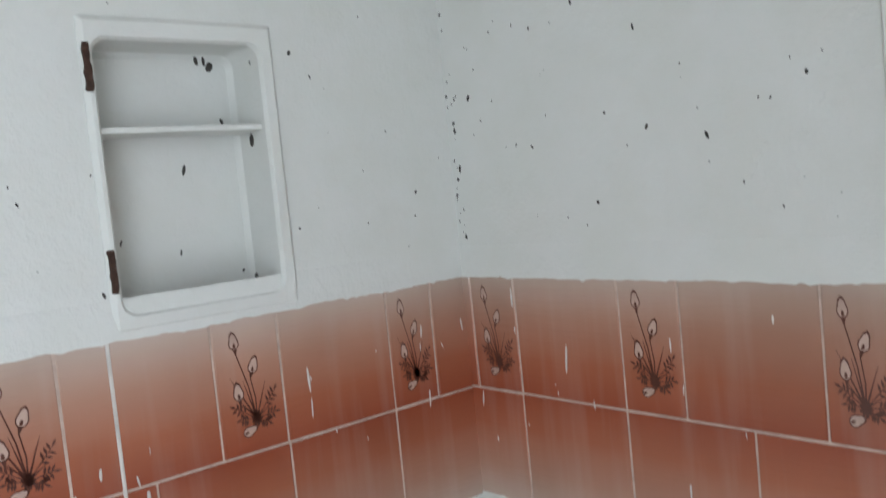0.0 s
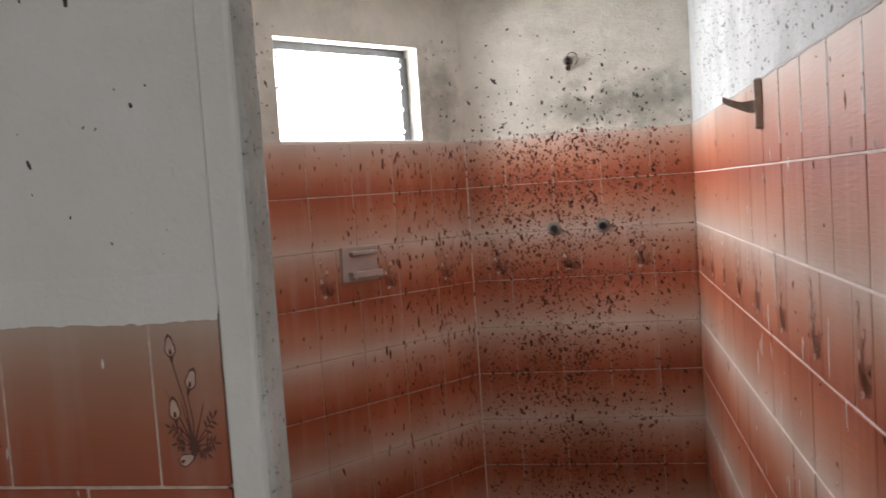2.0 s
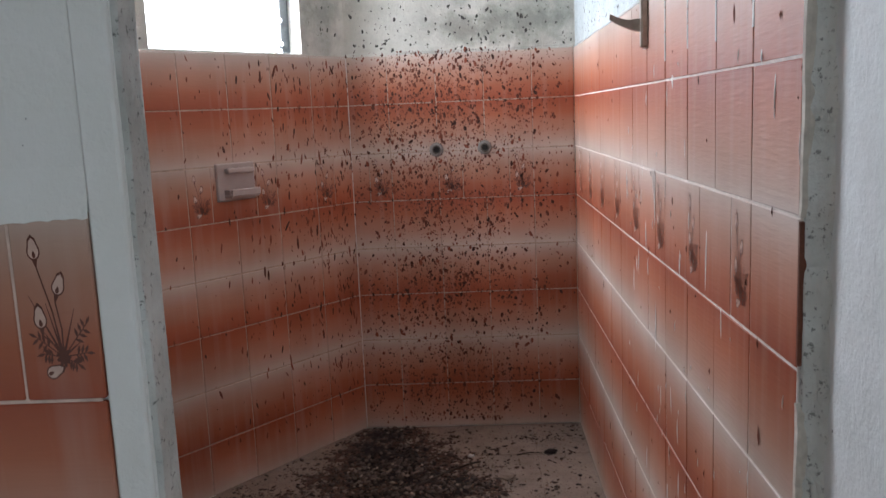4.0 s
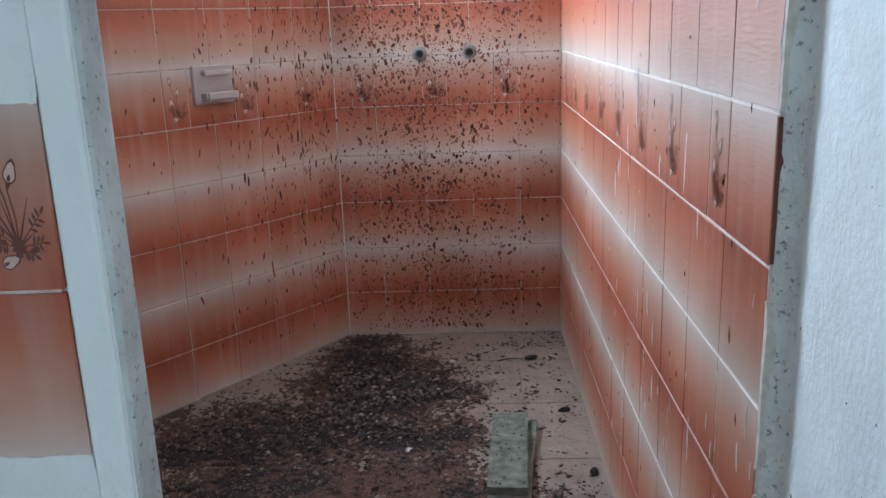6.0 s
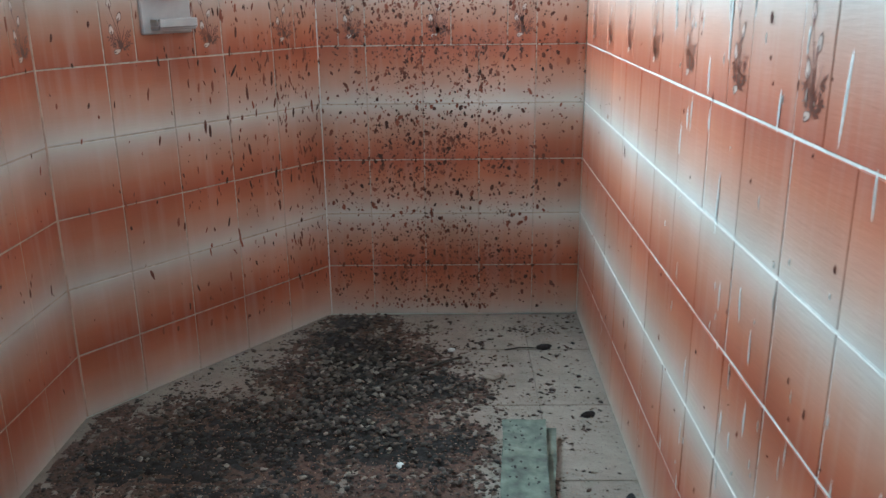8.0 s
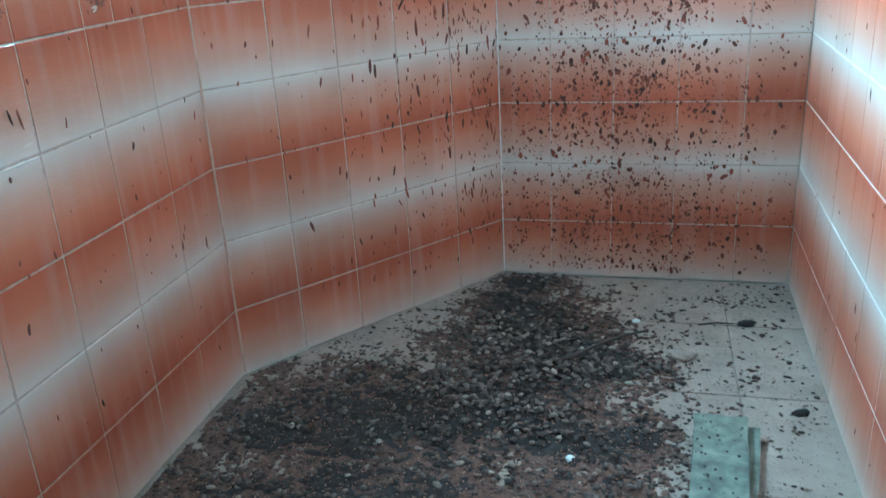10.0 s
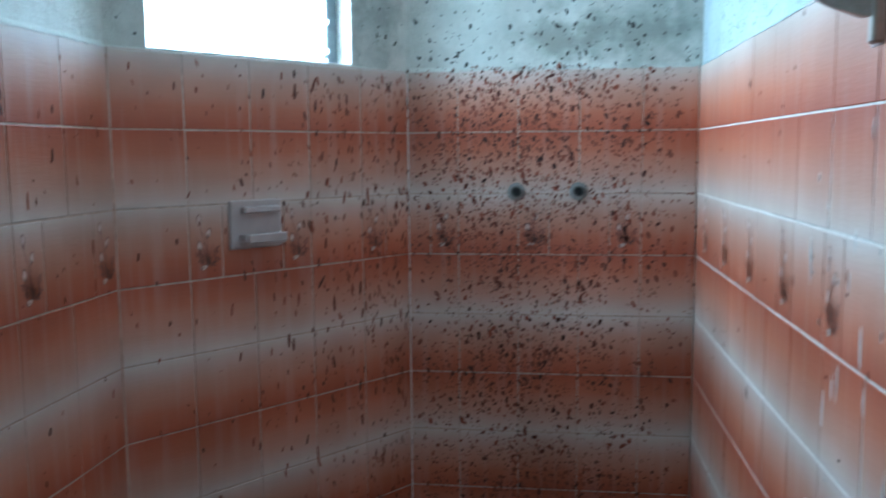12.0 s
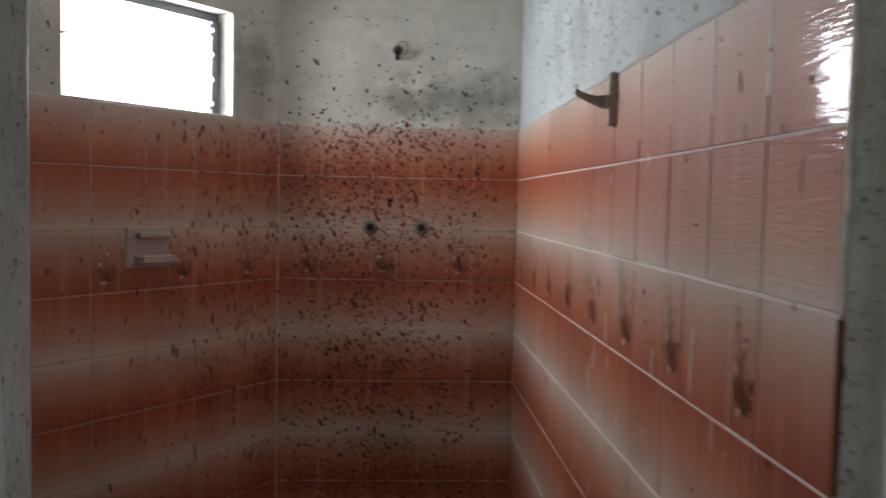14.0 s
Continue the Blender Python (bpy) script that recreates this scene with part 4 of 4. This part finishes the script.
r_cols = [0.0] + [RIGHT_W - 0.1915 * i for i in range(12, -1, -1)]
r_flow = [RIGHT_W]
while r_flow[-1] > 0.25:
    r_flow += [r_flow[-1] - 0.191, r_flow[-1] - 0.291]
r_flow = sorted(r_flow + [0.0])
r_flags = [(a, b, abs(b - a - 0.1) < 0.01 and a > 0.001) for a, b in zip(r_flow, r_flow[1:])]
tile_wall(wall_right, F_RIGHT, r_cols, r_flags, ROW, 2)
# broken white strips paint the window's reflection along the top row's tile edges
rnd_glint = random.Random(5)
for i in range(1, 5):
    x = RIGHT_W - 0.1915 * i
    z, z_top = 1.425 + rnd_glint.uniform(0, 0.03), 1.582
    while z < z_top:
        h = min(z_top - z, rnd_glint.uniform(0.012, 0.07))
        part("grout_or_glint", box(x - 0.0034, x + 0.0034, -0.0014, 0.003, z, z + h, 0.0004), EDGE_GLINT, wall_right, "white strip for window glint on a tile edge", F_RIGHT)
        z += h + rnd_glint.uniform(0.002, 0.006)
b_cols = [0.0, 0.165, 0.362, 0.558, 0.756, BACK_W]
tile_wall(wall_back, F_BACK, b_cols, span([0.0, 0.072, 0.165, 0.362, 0.462, 0.656, 0.756, BACK_W], {1, 3, 5}), ROW, 2)
s_cols = [SLANT_LEN * i / 5 for i in range(6)]
tile_wall(wall_slant, F_SLANT, s_cols, span([0.0, 0.2, 0.3, 0.5, 0.6, 0.8, 0.9, SLANT_LEN], {1, 3, 5}), ROW, 2)
l_cols = [0.0] + [LEFT_W - 0.2 * i for i in range(8, -1, -1)]
l_flow = [LEFT_W]
while l_flow[-1] > 0.32:
    l_flow += [l_flow[-1] - 0.1, l_flow[-1] - 0.3]
l_flow = sorted(l_flow + [0.0])
tile_wall(wall_left, F_LEFT, l_cols, [(a, b, abs(b - a - 0.1) < 0.01) for a, b in zip(l_flow, l_flow[1:])], ROW, 2)

for a, b, fl in ((2.241, 2.320, False), (2.149, 2.241, True), (1.952, 2.149, False), (1.849, 1.952, True), (1.711, 1.849, False), (1.647, 1.711, False), (1.547, 1.647, True), (1.347, 1.547, False), (1.247, 1.347, True), (1.047, 1.247, False), (0.947, 1.047, True), (0.747, 0.947, False)):
    lay_tile(wall_a, F_A, a, b, 1.156, True, fl)
low = [2.320, 2.149] + [1.953 - 0.2 * i for i in range(7)]
for b, a in zip(low, low[1:]):
    lay_tile(wall_a, F_A, a, b, 0.956, False, False, -0.092, 0.1)
for a, b, fl in ((0.0, 0.027, False), (0.027, 0.130, True), (0.130, 0.338, False), (0.338, 0.439, True), (0.439, 0.632, False), (0.632, 0.718, True)):
    lay_tile(wall_b, F_B, a, b, 1.158, True, fl)
for a, b in ((0.0, 0.130), (0.130, 0.338), (0.338, 0.537), (0.537, 0.718)):
    lay_tile(wall_b, F_B, a, b, 0.958, False, False, -0.092, 0.1)
